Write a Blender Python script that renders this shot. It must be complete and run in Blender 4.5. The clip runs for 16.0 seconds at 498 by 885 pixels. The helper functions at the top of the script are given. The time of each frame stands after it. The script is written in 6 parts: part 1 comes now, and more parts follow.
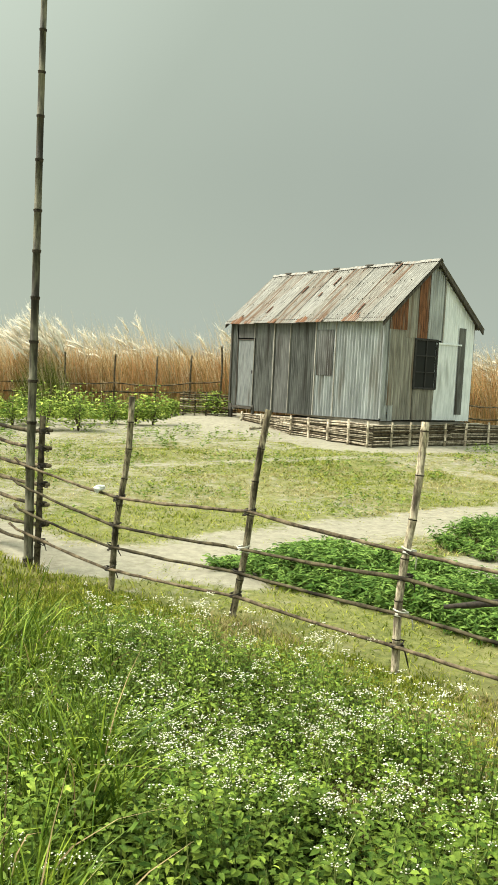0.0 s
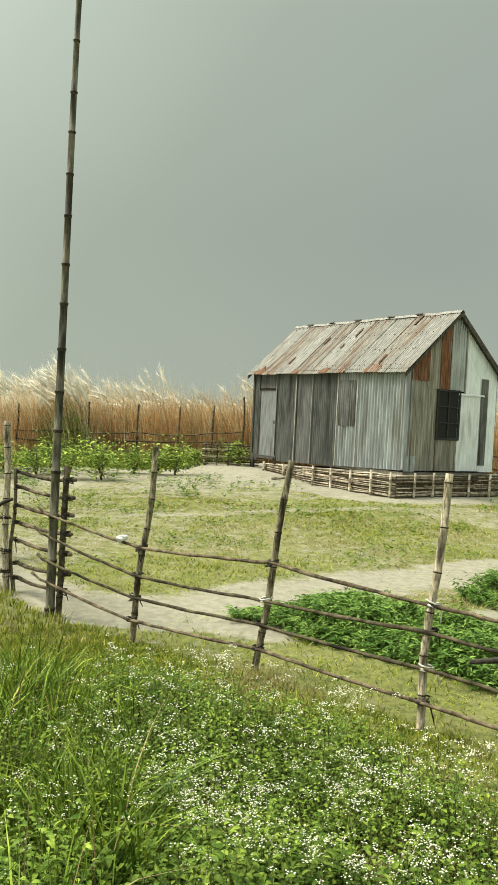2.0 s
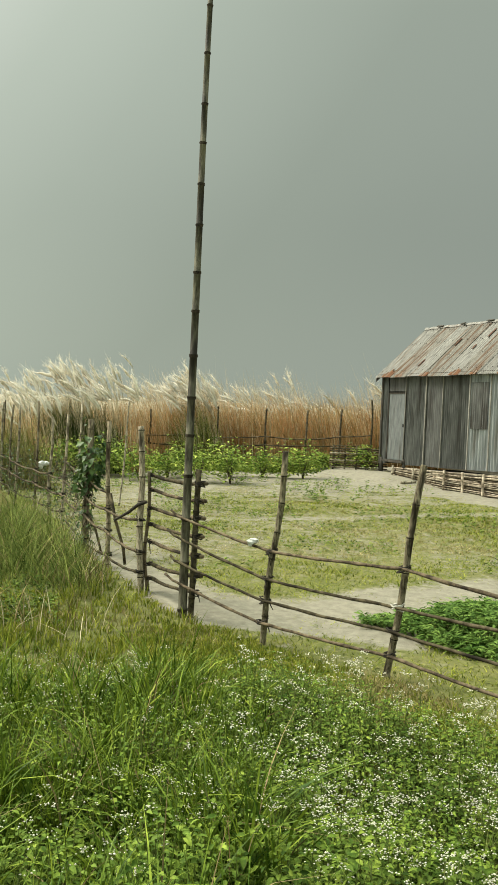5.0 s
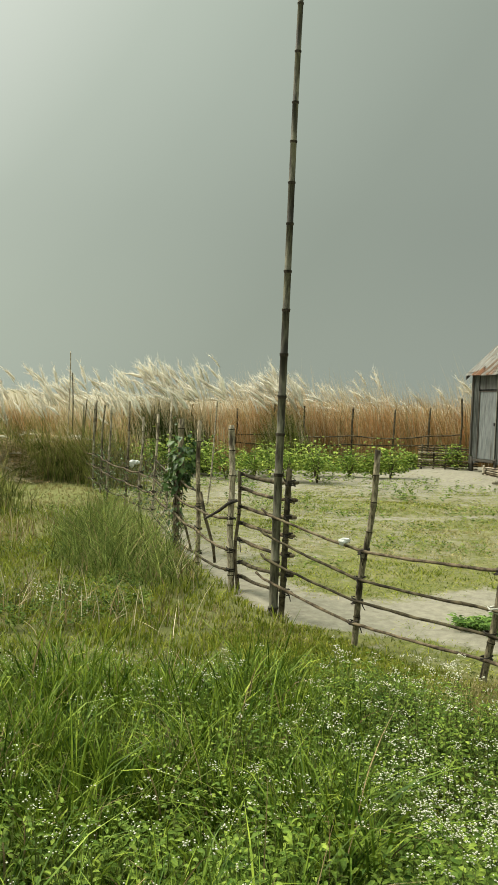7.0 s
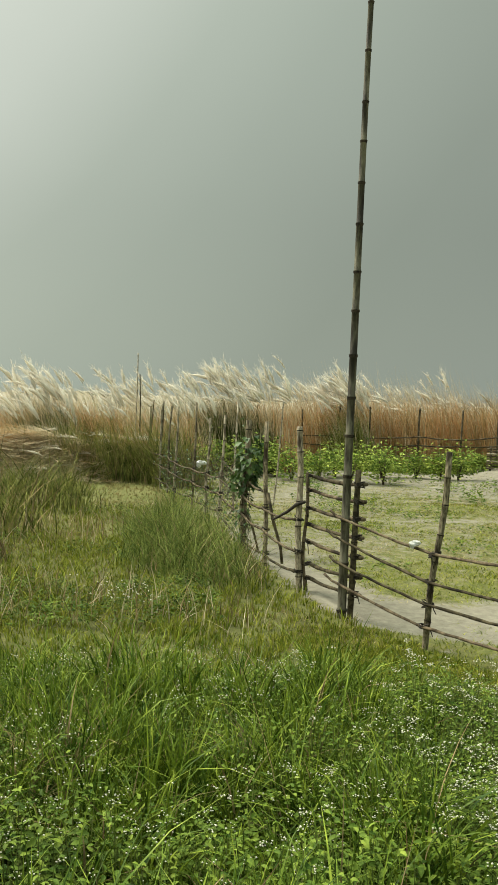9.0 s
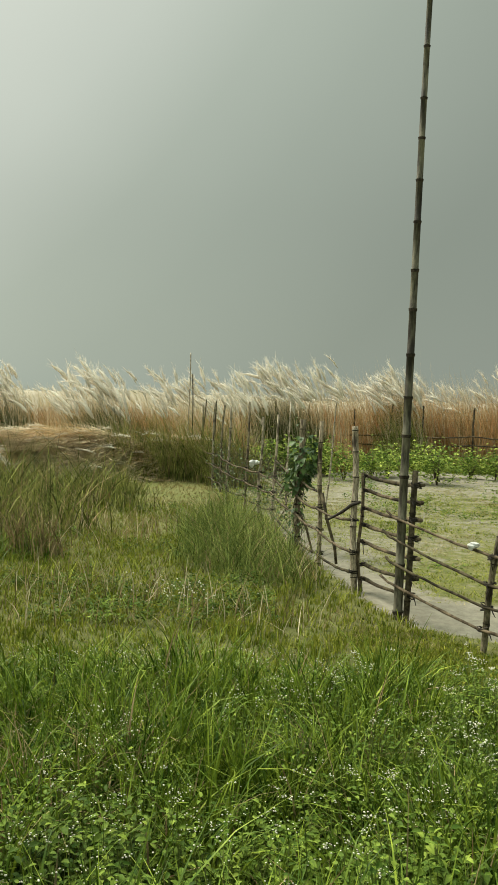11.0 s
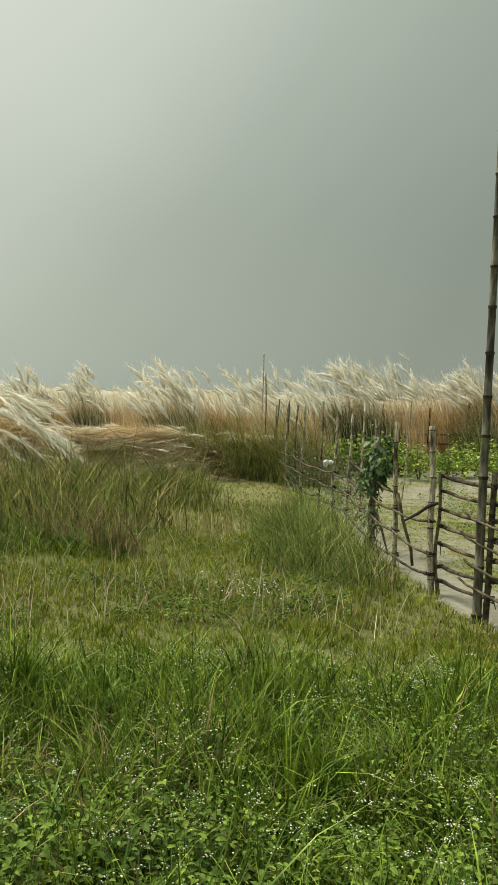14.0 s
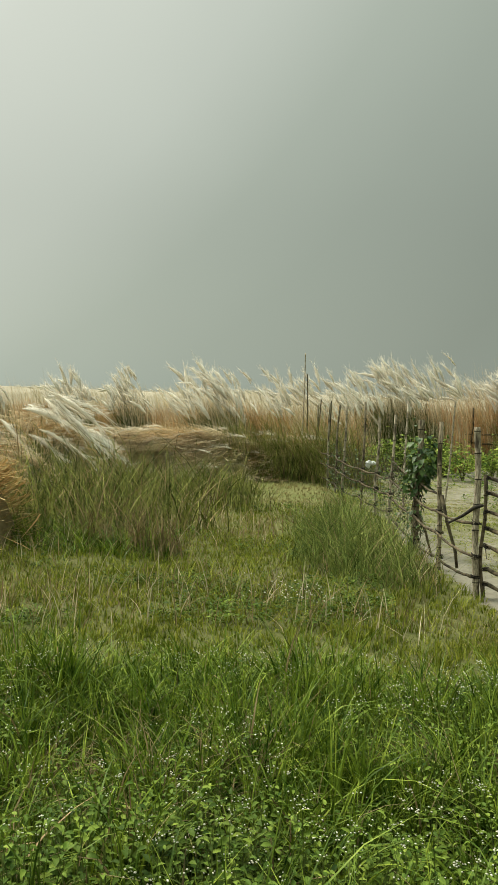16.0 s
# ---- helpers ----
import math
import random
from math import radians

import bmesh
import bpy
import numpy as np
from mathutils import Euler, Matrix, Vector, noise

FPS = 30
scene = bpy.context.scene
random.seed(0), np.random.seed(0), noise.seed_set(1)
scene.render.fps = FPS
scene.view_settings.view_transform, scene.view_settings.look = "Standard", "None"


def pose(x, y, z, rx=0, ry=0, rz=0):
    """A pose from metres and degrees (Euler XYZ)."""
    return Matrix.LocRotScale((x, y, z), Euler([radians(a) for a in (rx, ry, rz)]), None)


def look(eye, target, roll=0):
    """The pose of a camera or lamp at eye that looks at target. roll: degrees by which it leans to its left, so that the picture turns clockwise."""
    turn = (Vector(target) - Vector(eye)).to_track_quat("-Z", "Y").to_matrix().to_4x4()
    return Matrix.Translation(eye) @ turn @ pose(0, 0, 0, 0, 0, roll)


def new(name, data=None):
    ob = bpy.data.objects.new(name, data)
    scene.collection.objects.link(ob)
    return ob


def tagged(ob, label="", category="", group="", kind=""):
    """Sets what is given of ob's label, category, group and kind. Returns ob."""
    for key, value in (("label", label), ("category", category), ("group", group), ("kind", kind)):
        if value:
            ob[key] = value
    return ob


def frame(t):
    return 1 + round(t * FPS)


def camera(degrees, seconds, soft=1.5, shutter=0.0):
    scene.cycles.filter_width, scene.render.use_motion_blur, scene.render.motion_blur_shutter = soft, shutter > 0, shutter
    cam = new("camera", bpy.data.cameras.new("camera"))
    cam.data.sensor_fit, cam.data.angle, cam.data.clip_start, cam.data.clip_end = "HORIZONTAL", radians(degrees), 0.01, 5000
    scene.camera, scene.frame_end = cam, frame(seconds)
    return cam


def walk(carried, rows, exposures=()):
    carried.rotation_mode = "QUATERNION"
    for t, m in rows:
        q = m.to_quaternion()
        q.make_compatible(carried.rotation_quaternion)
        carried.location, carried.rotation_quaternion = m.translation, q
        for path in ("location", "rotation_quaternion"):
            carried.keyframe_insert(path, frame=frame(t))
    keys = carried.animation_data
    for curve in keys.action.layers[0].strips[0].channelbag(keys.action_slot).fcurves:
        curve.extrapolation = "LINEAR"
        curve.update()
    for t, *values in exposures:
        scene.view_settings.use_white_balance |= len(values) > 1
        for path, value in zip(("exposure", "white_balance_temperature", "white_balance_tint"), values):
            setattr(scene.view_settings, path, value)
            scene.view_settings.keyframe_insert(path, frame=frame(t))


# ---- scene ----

# ---------------------------------------------------------------- camera
cam = camera(33.0, 16.0, soft=1.1)
EYE = 1.8
PATH = [
    (0.0, 0.086, 0.007, 0.000, -0.46, -5.19, 2.81),
    (0.5, 0.090, 0.004, 0.005, -0.39, -4.33, 2.81),
    (1.0, 0.089, 0.001, 0.002, -0.33, -3.43, 2.96),
    (1.5, 0.083, -0.000, 0.004, -0.03, -2.87, 2.99),
    (2.0, 0.076, -0.002, 0.006, 1.03, -1.87, 2.95),
    (2.5, 0.071, -0.002, 0.009, 3.09, -1.80, 2.81),
    (3.0, 0.065, -0.001, 0.009, 4.59, -1.87, 2.64),
    (3.5, 0.058, -0.000, 0.006, 5.68, -1.90, 2.56),
    (4.0, 0.054, 0.001, 0.006, 6.91, -1.94, 2.51),
    (4.5, 0.052, 0.003, 0.007, 8.12, -2.00, 2.48),
    (4.7, 0.056, 0.004, 0.008, 8.72, -2.01, 2.50),
    (6.8, -0.001, 0.000, 0.000, 14.92, -2.26, 2.40),
    (7.0, 0.000, 0.000, -0.000, 15.41, -2.30, 2.31),
    (7.5, -0.012, -0.004, 0.001, 16.47, -2.35, 2.30),
    (8.0, -0.018, -0.007, 0.001, 17.40, -2.38, 2.32),
    (8.5, -0.032, -0.015, 0.002, 18.52, -2.38, 2.26),
    (9.0, -0.042, -0.021, 0.003, 19.74, -2.42, 2.27),
    (9.2, -0.043, -0.021, 0.003, 20.22, -2.41, 2.30),
    (11.5, -0.100, -0.038, 0.005, 23.92, -2.67, 2.31),
    (12.0, -0.106, -0.040, 0.006, 24.75, -2.70, 2.32),
    (12.5, -0.109, -0.041, 0.008, 25.34, -2.73, 2.29),
    (13.0, -0.113, -0.041, 0.009, 26.00, -2.77, 2.26),
    (13.5, -0.119, -0.038, 0.007, 27.22, -2.81, 2.18),
    (14.0, -0.115, -0.036, 0.009, 28.07, -2.83, 2.07),
    (14.5, -0.116, -0.034, 0.011, 28.81, -2.85, 1.90),
    (15.0, -0.127, -0.033, 0.012, 30.13, -2.90, 1.84),
    (15.5, -0.127, -0.031, 0.017, 31.34, -2.95, 1.87),
    (16.0, -0.135, -0.030, 0.021, 30.85, -2.93, 1.88),
]
walk(cam, [(t, pose(x, y, EYE + z, 90 + pitch, -roll, yaw)) for t, x, y, z, yaw, pitch, roll in PATH],
     exposures=[(0.0, 1.58), (1.5, 1.45), (2.5, 1.27), (3.5, 1.17), (4.5, 1.10), (7.0, 1.02), (9.0, 0.91), (12.0, 0.84), (16.0, 0.79)])

# ---------------------------------------------------------------- world and sun
SUN_AZ, SUN_EL = 82.0, 46.0          # degrees: left of the first view, above the horizon
world = bpy.data.worlds.new("overcast_sky")
scene.world = world
world.use_nodes = True
wt = world.node_tree
wt.nodes.clear()

sun_dir = Vector((-math.sin(radians(SUN_AZ)) * math.cos(radians(SUN_EL)), math.cos(radians(SUN_AZ)) * math.cos(radians(SUN_EL)), math.sin(radians(SUN_EL))))
w_out = wt.nodes.new("ShaderNodeOutputWorld")
w_bg = wt.nodes.new("ShaderNodeBackground")
w_sky = wt.nodes.new("ShaderNodeTexSky")
w_sky.sky_type, w_sky.sun_disc = "NISHITA", False
w_sky.sun_elevation, w_sky.sun_rotation = radians(SUN_EL), radians(-SUN_AZ)
w_sky.air_density, w_sky.dust_density = 1.5, 5.0
w_co = wt.nodes.new("ShaderNodeTexCoord")
w_dot = wt.nodes.new("ShaderNodeVectorMath")
w_dot.operation = "DOT_PRODUCT"
w_dot.inputs[1].default_value = (-0.740, 0.198, 0.643)   # a thin place in the cloud
wt.links.new(w_co.outputs["Generated"], w_dot.inputs[0])
w_ramp = wt.nodes.new("ShaderNodeValToRGB")     # storm cloud, brighter where the sun stands behind it
el = w_ramp.color_ramp.elements
el[0].position, el[0].color = 0.20, (0.256, 0.292, 0.250, 1)
el[1].position, el[1].color = 0.98, (0.95, 0.99, 0.89, 1)
for p, c in ((0.45, (0.280, 0.321, 0.265)), (0.61, (0.358, 0.407, 0.338)), (0.69, (0.425, 0.477, 0.400)), (0.77, (0.565, 0.612, 0.530)), (0.87, (0.675, 0.715, 0.625))):
    e = el.new(p)
    e.color = (*c, 1)
wt.links.new(w_dot.outputs["Value"], w_ramp.inputs["Fac"])
w_noise = wt.nodes.new("ShaderNodeTexNoise")
w_noise.inputs["Scale"].default_value, w_noise.inputs["Detail"].default_value = 2.2, 3.0
wt.links.new(w_co.outputs["Generated"], w_noise.inputs["Vector"])
w_map = wt.nodes.new("ShaderNodeMapRange")
w_map.inputs["To Min"].default_value, w_map.inputs["To Max"].default_value = 0.93, 1.07
wt.links.new(w_noise.outputs["Fac"], w_map.inputs["Value"])
w_mul = wt.nodes.new("ShaderNodeMix")
w_mul.data_type, w_mul.blend_type = "RGBA", "MULTIPLY"
w_mul.inputs[0].default_value = 1.0
wt.links.new(w_ramp.outputs["Color"], w_mul.inputs[6])
wt.links.new(w_map.outputs["Result"], w_mul.inputs[7])
w_scale = wt.nodes.new("ShaderNodeVectorMath")
w_scale.operation = "SCALE"
w_scale.inputs["Scale"].default_value = 0.006
wt.links.new(w_sky.outputs["Color"], w_scale.inputs[0])
w_add = wt.nodes.new("ShaderNodeMix")
w_add.data_type, w_add.blend_type = "RGBA", "ADD"
w_add.inputs[0].default_value = 1.0
# the storm stands low ahead: the cloud is thinner, and lighter, overhead and behind
w_xyz = wt.nodes.new("ShaderNodeSeparateXYZ")
wt.links.new(w_co.outputs["Generated"], w_xyz.inputs[0])


def thinning(socket, lo, hi, gain):
    r = wt.nodes.new("ShaderNodeMapRange")
    r.interpolation_type = "SMOOTHSTEP"
    r.inputs["From Min"].default_value, r.inputs["From Max"].default_value = lo, hi
    r.inputs["To Min"].default_value, r.inputs["To Max"].default_value = 0.0, gain
    wt.links.new(socket, r.inputs["Value"])
    return r.outputs["Result"]


gain = None
for part_gain in (thinning(w_xyz.outputs["Z"], -0.1, 0.5, 0.22), thinning(w_xyz.outputs["Z"], 0.42, 1.0, 4.6), thinning(w_xyz.outputs["Y"], 0.1, -0.9, 1.6), thinning(w_xyz.outputs["Z"], 0.24, -0.04, 0.32)):
    add = wt.nodes.new("ShaderNodeMath")
    add.operation = "ADD"
    add.inputs[1].default_value = 1.0
    wt.links.new(part_gain, add.inputs[0])
    if gain is not None:
        wt.links.new(gain, add.inputs[1])
    gain = add.outputs[0]
w_thin = wt.nodes.new("ShaderNodeVectorMath")
w_thin.operation = "SCALE"
wt.links.new(w_mul.outputs[2], w_thin.inputs[0])
wt.links.new(gain, w_thin.inputs["Scale"])
wt.links.new(w_thin.outputs[0], w_add.inputs[6])
wt.links.new(w_scale.outputs[0], w_add.inputs[7])
wt.links.new(w_add.outputs[2], w_bg.inputs["Color"])
w_bg.inputs["Strength"].default_value = 0.44
wt.links.new(w_bg.outputs[0], w_out.inputs["Surface"])

sun = new("sun", bpy.data.lights.new("sun", "SUN"))
sun.data.energy, sun.data.angle, sun.data.color = 2.1, radians(20), (1.0, 0.94, 0.80)
sun.matrix_world = look(sun_dir * 50, (0, 0, 0))

# ---------------------------------------------------------------- materials


def mat(name, dark, light, scale=8.0, rough=0.8, metal=0.0, bump=0.0, stretch=(1, 1, 1), island=0.0, per_object=0.0, translucent=0.0, stain=None, stain_scale=1.5, stain_at=0.55, spec=0.3):
    m = bpy.data.materials.new(name)
    m.use_nodes = True
    nt = m.node_tree
    ns, ln = nt.nodes, nt.links
    bsdf = ns["Principled BSDF"]
    co = ns.new("ShaderNodeTexCoord")
    mp = ns.new("ShaderNodeMapping")
    mp.inputs["Scale"].default_value = stretch
    ln.new(co.outputs["Object"], mp.inputs["Vector"])
    fine = ns.new("ShaderNodeTexNoise")
    fine.inputs["Scale"].default_value, fine.inputs["Detail"].default_value, fine.inputs["Roughness"].default_value = scale, 6.0, 0.65
    ln.new(mp.outputs[0], fine.inputs["Vector"])
    ramp = ns.new("ShaderNodeValToRGB")
    ramp.color_ramp.elements[0].position, ramp.color_ramp.elements[0].color = 0.38, (*dark, 1)
    ramp.color_ramp.elements[1].position, ramp.color_ramp.elements[1].color = 0.63, (*light, 1)
    ln.new(fine.outputs["Fac"], ramp.inputs["Fac"])
    colour = ramp.outputs["Color"]
    if stain:
        big = ns.new("ShaderNodeTexNoise")
        big.inputs["Scale"].default_value, big.inputs["Detail"].default_value = stain_scale, 5.0
        if per_object:
            info0 = ns.new("ShaderNodeObjectInfo")
            shift = ns.new("ShaderNodeVectorMath")
            shift.operation = "MULTIPLY_ADD"
            shift.inputs[1].default_value = (1, 1, 1)
            sc = ns.new("ShaderNodeVectorMath")
            sc.operation = "SCALE"
            sc.inputs[0].default_value = (37, 53, 11)
            ln.new(info0.outputs["Random"], sc.inputs["Scale"])
            ln.new(mp.outputs[0], shift.inputs[0])
            ln.new(sc.outputs[0], shift.inputs[2])
            ln.new(shift.outputs[0], big.inputs["Vector"])
        else:
            ln.new(mp.outputs[0], big.inputs["Vector"])
        r2 = ns.new("ShaderNodeValToRGB")
        r2.color_ramp.elements[0].position, r2.color_ramp.elements[1].position = stain_at, stain_at + 0.13
        ln.new(big.outputs["Fac"], r2.inputs["Fac"])
        mx = ns.new("ShaderNodeMix")
        mx.data_type = "RGBA"
        ln.new(r2.outputs["Color"], mx.inputs[0])
        ln.new(colour, mx.inputs[6])
        mx.inputs[7].default_value = (*stain, 1)
        colour = mx.outputs[2]
    for amount, kind in ((island, "ShaderNodeNewGeometry"), (per_object, "ShaderNodeObjectInfo")):
        if amount:
            info = ns.new(kind)
            hsv = ns.new("ShaderNodeHueSaturation")
            rng = ns.new("ShaderNodeMapRange")
            rng.inputs["To Min"].default_value, rng.inputs["To Max"].default_value = 1 - amount, 1 + amount
            ln.new(info.outputs["Random Per Island" if kind.endswith("Geometry") else "Random"], rng.inputs["Value"])
            ln.new(rng.outputs["Result"], hsv.inputs["Value"])
            hue = ns.new("ShaderNodeMapRange")
            hue.inputs["To Min"].default_value, hue.inputs["To Max"].default_value = 0.5 + 0.03 * amount, 0.5 - 0.04 * amount
            ln.new(info.outputs["Random Per Island" if kind.endswith("Geometry") else "Random"], hue.inputs["Value"])
            ln.new(hue.outputs["Result"], hsv.inputs["Hue"])
            ln.new(colour, hsv.inputs["Color"])
            colour = hsv.outputs["Color"]
    ln.new(colour, bsdf.inputs["Base Color"])
    bsdf.inputs["Roughness"].default_value, bsdf.inputs["Metallic"].default_value = rough, metal
    bsdf.inputs["Specular IOR Level"].default_value = spec
    if bump:
        bp = ns.new("ShaderNodeBump")
        bp.inputs["Strength"].default_value, bp.inputs["Distance"].default_value = bump, 0.01
        ln.new(fine.outputs["Fac"], bp.inputs["Height"])
        ln.new(bp.outputs[0], bsdf.inputs["Normal"])
    if translucent:
        tr = ns.new("ShaderNodeBsdfTranslucent")
        ln.new(colour, tr.inputs["Color"])
        ms = ns.new("ShaderNodeMixShader")
        ms.inputs[0].default_value = translucent
        ln.new(bsdf.outputs[0], ms.inputs[1])
        ln.new(tr.outputs[0], ms.inputs[2])
        ln.new(ms.outputs[0], ns["Material Output"].inputs["Surface"])
    return m


def ground_material():
    m = bpy.data.materials.new("sandy_ground")
    m.use_nodes = True
    nt = m.node_tree
    ns, ln = nt.nodes, nt.links
    bsdf = ns["Principled BSDF"]
    co = ns.new("ShaderNodeTexCoord")

    def noise_ramp(scale, pos, cols, detail=7.0):
        n = ns.new("ShaderNodeTexNoise")
        n.inputs["Scale"].default_value, n.inputs["Detail"].default_value, n.inputs["Roughness"].default_value = scale, detail, 0.7
        ln.new(co.outputs["Object"], n.inputs["Vector"])
        r = ns.new("ShaderNodeValToRGB")
        r.color_ramp.elements[0].position, r.color_ramp.elements[0].color = pos[0], (*cols[0], 1)
        r.color_ramp.elements[1].position, r.color_ramp.elements[1].color = pos[1], (*cols[1], 1)
        ln.new(n.outputs["Fac"], r.inputs["Fac"])
        return n, r.outputs["Color"]

    fine, sand = noise_ramp(9.0, (0.3, 0.7), ((0.172, 0.156, 0.117), (0.300, 0.276, 0.212)))
    _, turf = noise_ramp(14.0, (0.32, 0.68), ((0.070, 0.082, 0.022), (0.190, 0.192, 0.066)))
    _, blot = noise_ramp(1.3, (0.42, 0.66), ((0, 0, 0), (1, 1, 1)))
    grain, _ = noise_ramp(5.0, (0.3, 0.7), ((0, 0, 0), (1, 1, 1)))
    dry = ns.new("ShaderNodeMix")
    dry.data_type = "RGBA"
    half = ns.new("ShaderNodeMath")
    half.operation = "MULTIPLY"
    half.inputs[1].default_value = 0.5
    ln.new(blot, half.inputs[0])
    ln.new(half.outputs[0], dry.inputs[0])
    ln.new(turf, dry.inputs[6])
    dry.inputs[7].default_value = (0.21, 0.185, 0.085, 1)
    at = ns.new("ShaderNodeAttribute")
    at.attribute_name = "sand"
    ma = ns.new("ShaderNodeMath")
    ma.operation = "MULTIPLY_ADD"
    ma.inputs[1].default_value, ma.inputs[2].default_value = 1.5, -0.75
    ln.new(grain.outputs["Fac"], ma.inputs[0])
    ad = ns.new("ShaderNodeMath")
    ad.operation = "ADD"
    ln.new(ma.outputs[0], ad.inputs[0])
    ln.new(at.outputs["Fac"], ad.inputs[1])
    st = ns.new("ShaderNodeMapRange")
    st.inputs["From Min"].default_value, st.inputs["From Max"].default_value = 0.35, 0.65
    ln.new(ad.outputs[0], st.inputs["Value"])
    mx = ns.new("ShaderNodeMix")
    mx.data_type = "RGBA"
    ln.new(st.outputs["Result"], mx.inputs[0])
    ln.new(dry.outputs[2], mx.inputs[6])
    ln.new(sand, mx.inputs[7])
    # dark soil under the plants, with the shade of their gaps in its colour
    lush_shade = ns.new("ShaderNodeAttribute")
    lush_shade.attribute_name = "lush_shade"
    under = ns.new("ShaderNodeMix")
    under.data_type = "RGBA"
    ln.new(lush_shade.outputs["Fac"], under.inputs[0])
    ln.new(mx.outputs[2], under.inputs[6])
    _, shaded_soil = noise_ramp(11.0, (0.3, 0.7), ((0.010, 0.012, 0.005), (0.032, 0.036, 0.012)))
    ln.new(shaded_soil, under.inputs[7])
    ln.new(under.outputs[2], bsdf.inputs["Base Color"])
    bsdf.inputs["Roughness"].default_value = 0.95
    bsdf.inputs["Specular IOR Level"].default_value = 0.1
    bp = ns.new("ShaderNodeBump")
    bp.inputs["Strength"].default_value, bp.inputs["Distance"].default_value = 0.7, 0.03
    ln.new(fine.outputs["Fac"], bp.inputs["Height"])
    ln.new(bp.outputs[0], bsdf.inputs["Normal"])
    return m


M_GROUND = ground_material()
M_BAMBOO = mat("weathered_bamboo", (0.060, 0.049, 0.030), (0.32, 0.268, 0.175), 18, 0.85, bump=0.6, stretch=(4, 4, 0.9), stain=(0.035, 0.027, 0.017), stain_scale=4.0, stain_at=0.51, per_object=0.2, spec=0.1)
M_POLE = mat("grey_bamboo_culm", (0.029, 0.026, 0.017), (0.155, 0.143, 0.098), 8, 0.65, bump=0.3, stretch=(3, 3, 0.6), stain=(0.020, 0.017, 0.012), stain_scale=2.6, stain_at=0.50, spec=0.15)
M_NODE = mat("dark_bamboo_node", (0.012, 0.01, 0.008), (0.06, 0.048, 0.035), 20, 0.9, bump=0.3, spec=0.1)
M_RAIL = mat("dark_bamboo_rail", (0.033, 0.026, 0.016), (0.150, 0.120, 0.073), 14, 0.85, bump=0.4, per_object=0.3, stain=(0.02, 0.016, 0.011), stain_scale=4, stain_at=0.53, spec=0.1)
M_PALE = mat("pale_split_bamboo", (0.17, 0.14, 0.095), (0.52, 0.45, 0.34), 10, 0.8, bump=0.3, per_object=0.3, stain=(0.06, 0.047, 0.034), stain_scale=4, stain_at=0.57, spec=0.15)
M_PALEPOST = mat("pale_weathered_post", (0.105, 0.086, 0.056), (0.42, 0.365, 0.26), 18, 0.85, bump=0.6, stretch=(4, 4, 0.9), stain=(0.05, 0.04, 0.028), stain_scale=4.0, stain_at=0.55, per_object=0.15, spec=0.1)
M_TIE = mat("dark_binding", (0.012, 0.01, 0.008), (0.05, 0.04, 0.03), 30, 0.9)
M_TIE_PALE = mat("pale_binding", (0.35, 0.33, 0.28), (0.6, 0.58, 0.5), 30, 0.9)
M_CLOTH = mat("white_plastic_rag", (0.45, 0.45, 0.42), (0.7, 0.7, 0.67), 20, 0.7, bump=0.3)
M_ROOF = mat("weathered_roof_tin", (0.100, 0.094, 0.082), (0.285, 0.270, 0.238), 5, 0.6, 0.2, 0.1, stretch=(12, 1, 0.6), stain=(0.130, 0.090, 0.060), stain_scale=0.8, stain_at=0.555, per_object=0.08)
M_RUST = mat("rusted_tin", (0.050, 0.022, 0.012), (0.25, 0.110, 0.052), 6, 0.85, 0.1, 0.2, stretch=(9, 9, 0.5), stain=(0.22, 0.195, 0.155), stain_scale=1.2, stain_at=0.54)
M_RUST_ROOF = mat("rust_streaked_roof_tin", (0.095, 0.084, 0.070), (0.27, 0.25, 0.212), 5, 0.75, 0.15, 0.1, stretch=(12, 1, 0.7), stain=(0.115, 0.068, 0.040), stain_scale=0.9, stain_at=0.505, per_object=0.08)
M_TIN = mat("galvanised_tin", (0.205, 0.217, 0.218), (0.40, 0.418, 0.42), 1.6, 0.42, 0.3, 0.03, stretch=(5, 5, 0.6), stain=(0.16, 0.152, 0.134), stain_scale=0.5, stain_at=0.58, per_object=0.12)
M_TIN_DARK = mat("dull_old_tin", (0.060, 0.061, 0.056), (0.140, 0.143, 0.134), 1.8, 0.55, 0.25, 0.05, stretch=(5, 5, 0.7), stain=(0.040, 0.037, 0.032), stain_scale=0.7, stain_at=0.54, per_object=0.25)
M_TIN_BRIGHT = mat("bright_tin", (0.55, 0.585, 0.60), (0.72, 0.75, 0.76), 3, 0.42, 0.2, 0.04, stretch=(3, 3, 0.6), stain=(0.40, 0.42, 0.42), stain_scale=1.2, stain_at=0.62, per_object=0.06)
M_TIN_BROWN = mat("brownish_tin", (0.125, 0.115, 0.095), (0.30, 0.285, 0.24), 2.2, 0.6, 0.2, 0.06, stretch=(7, 7, 0.45), stain=(0.12, 0.088, 0.058), stain_scale=0.8, stain_at=0.58, per_object=0.14)
M_DARKRUST = mat("dark_rust_scale", (0.05, 0.025, 0.015), (0.13, 0.06, 0.035), 12, 0.9, bump=0.4)
M_DOOR = mat("grey_door_tin", (0.12, 0.13, 0.128), (0.22, 0.235, 0.23), 5, 0.55, 0.3, 0.08, stretch=(4, 4, 0.6), stain=(0.09, 0.085, 0.075), stain_scale=1.8, stain_at=0.56)
M_BATTEN = mat("pale_wood_batten", (0.17, 0.162, 0.14), (0.34, 0.325, 0.285), 10, 0.8, bump=0.2, stretch=(4, 4, 0.5))
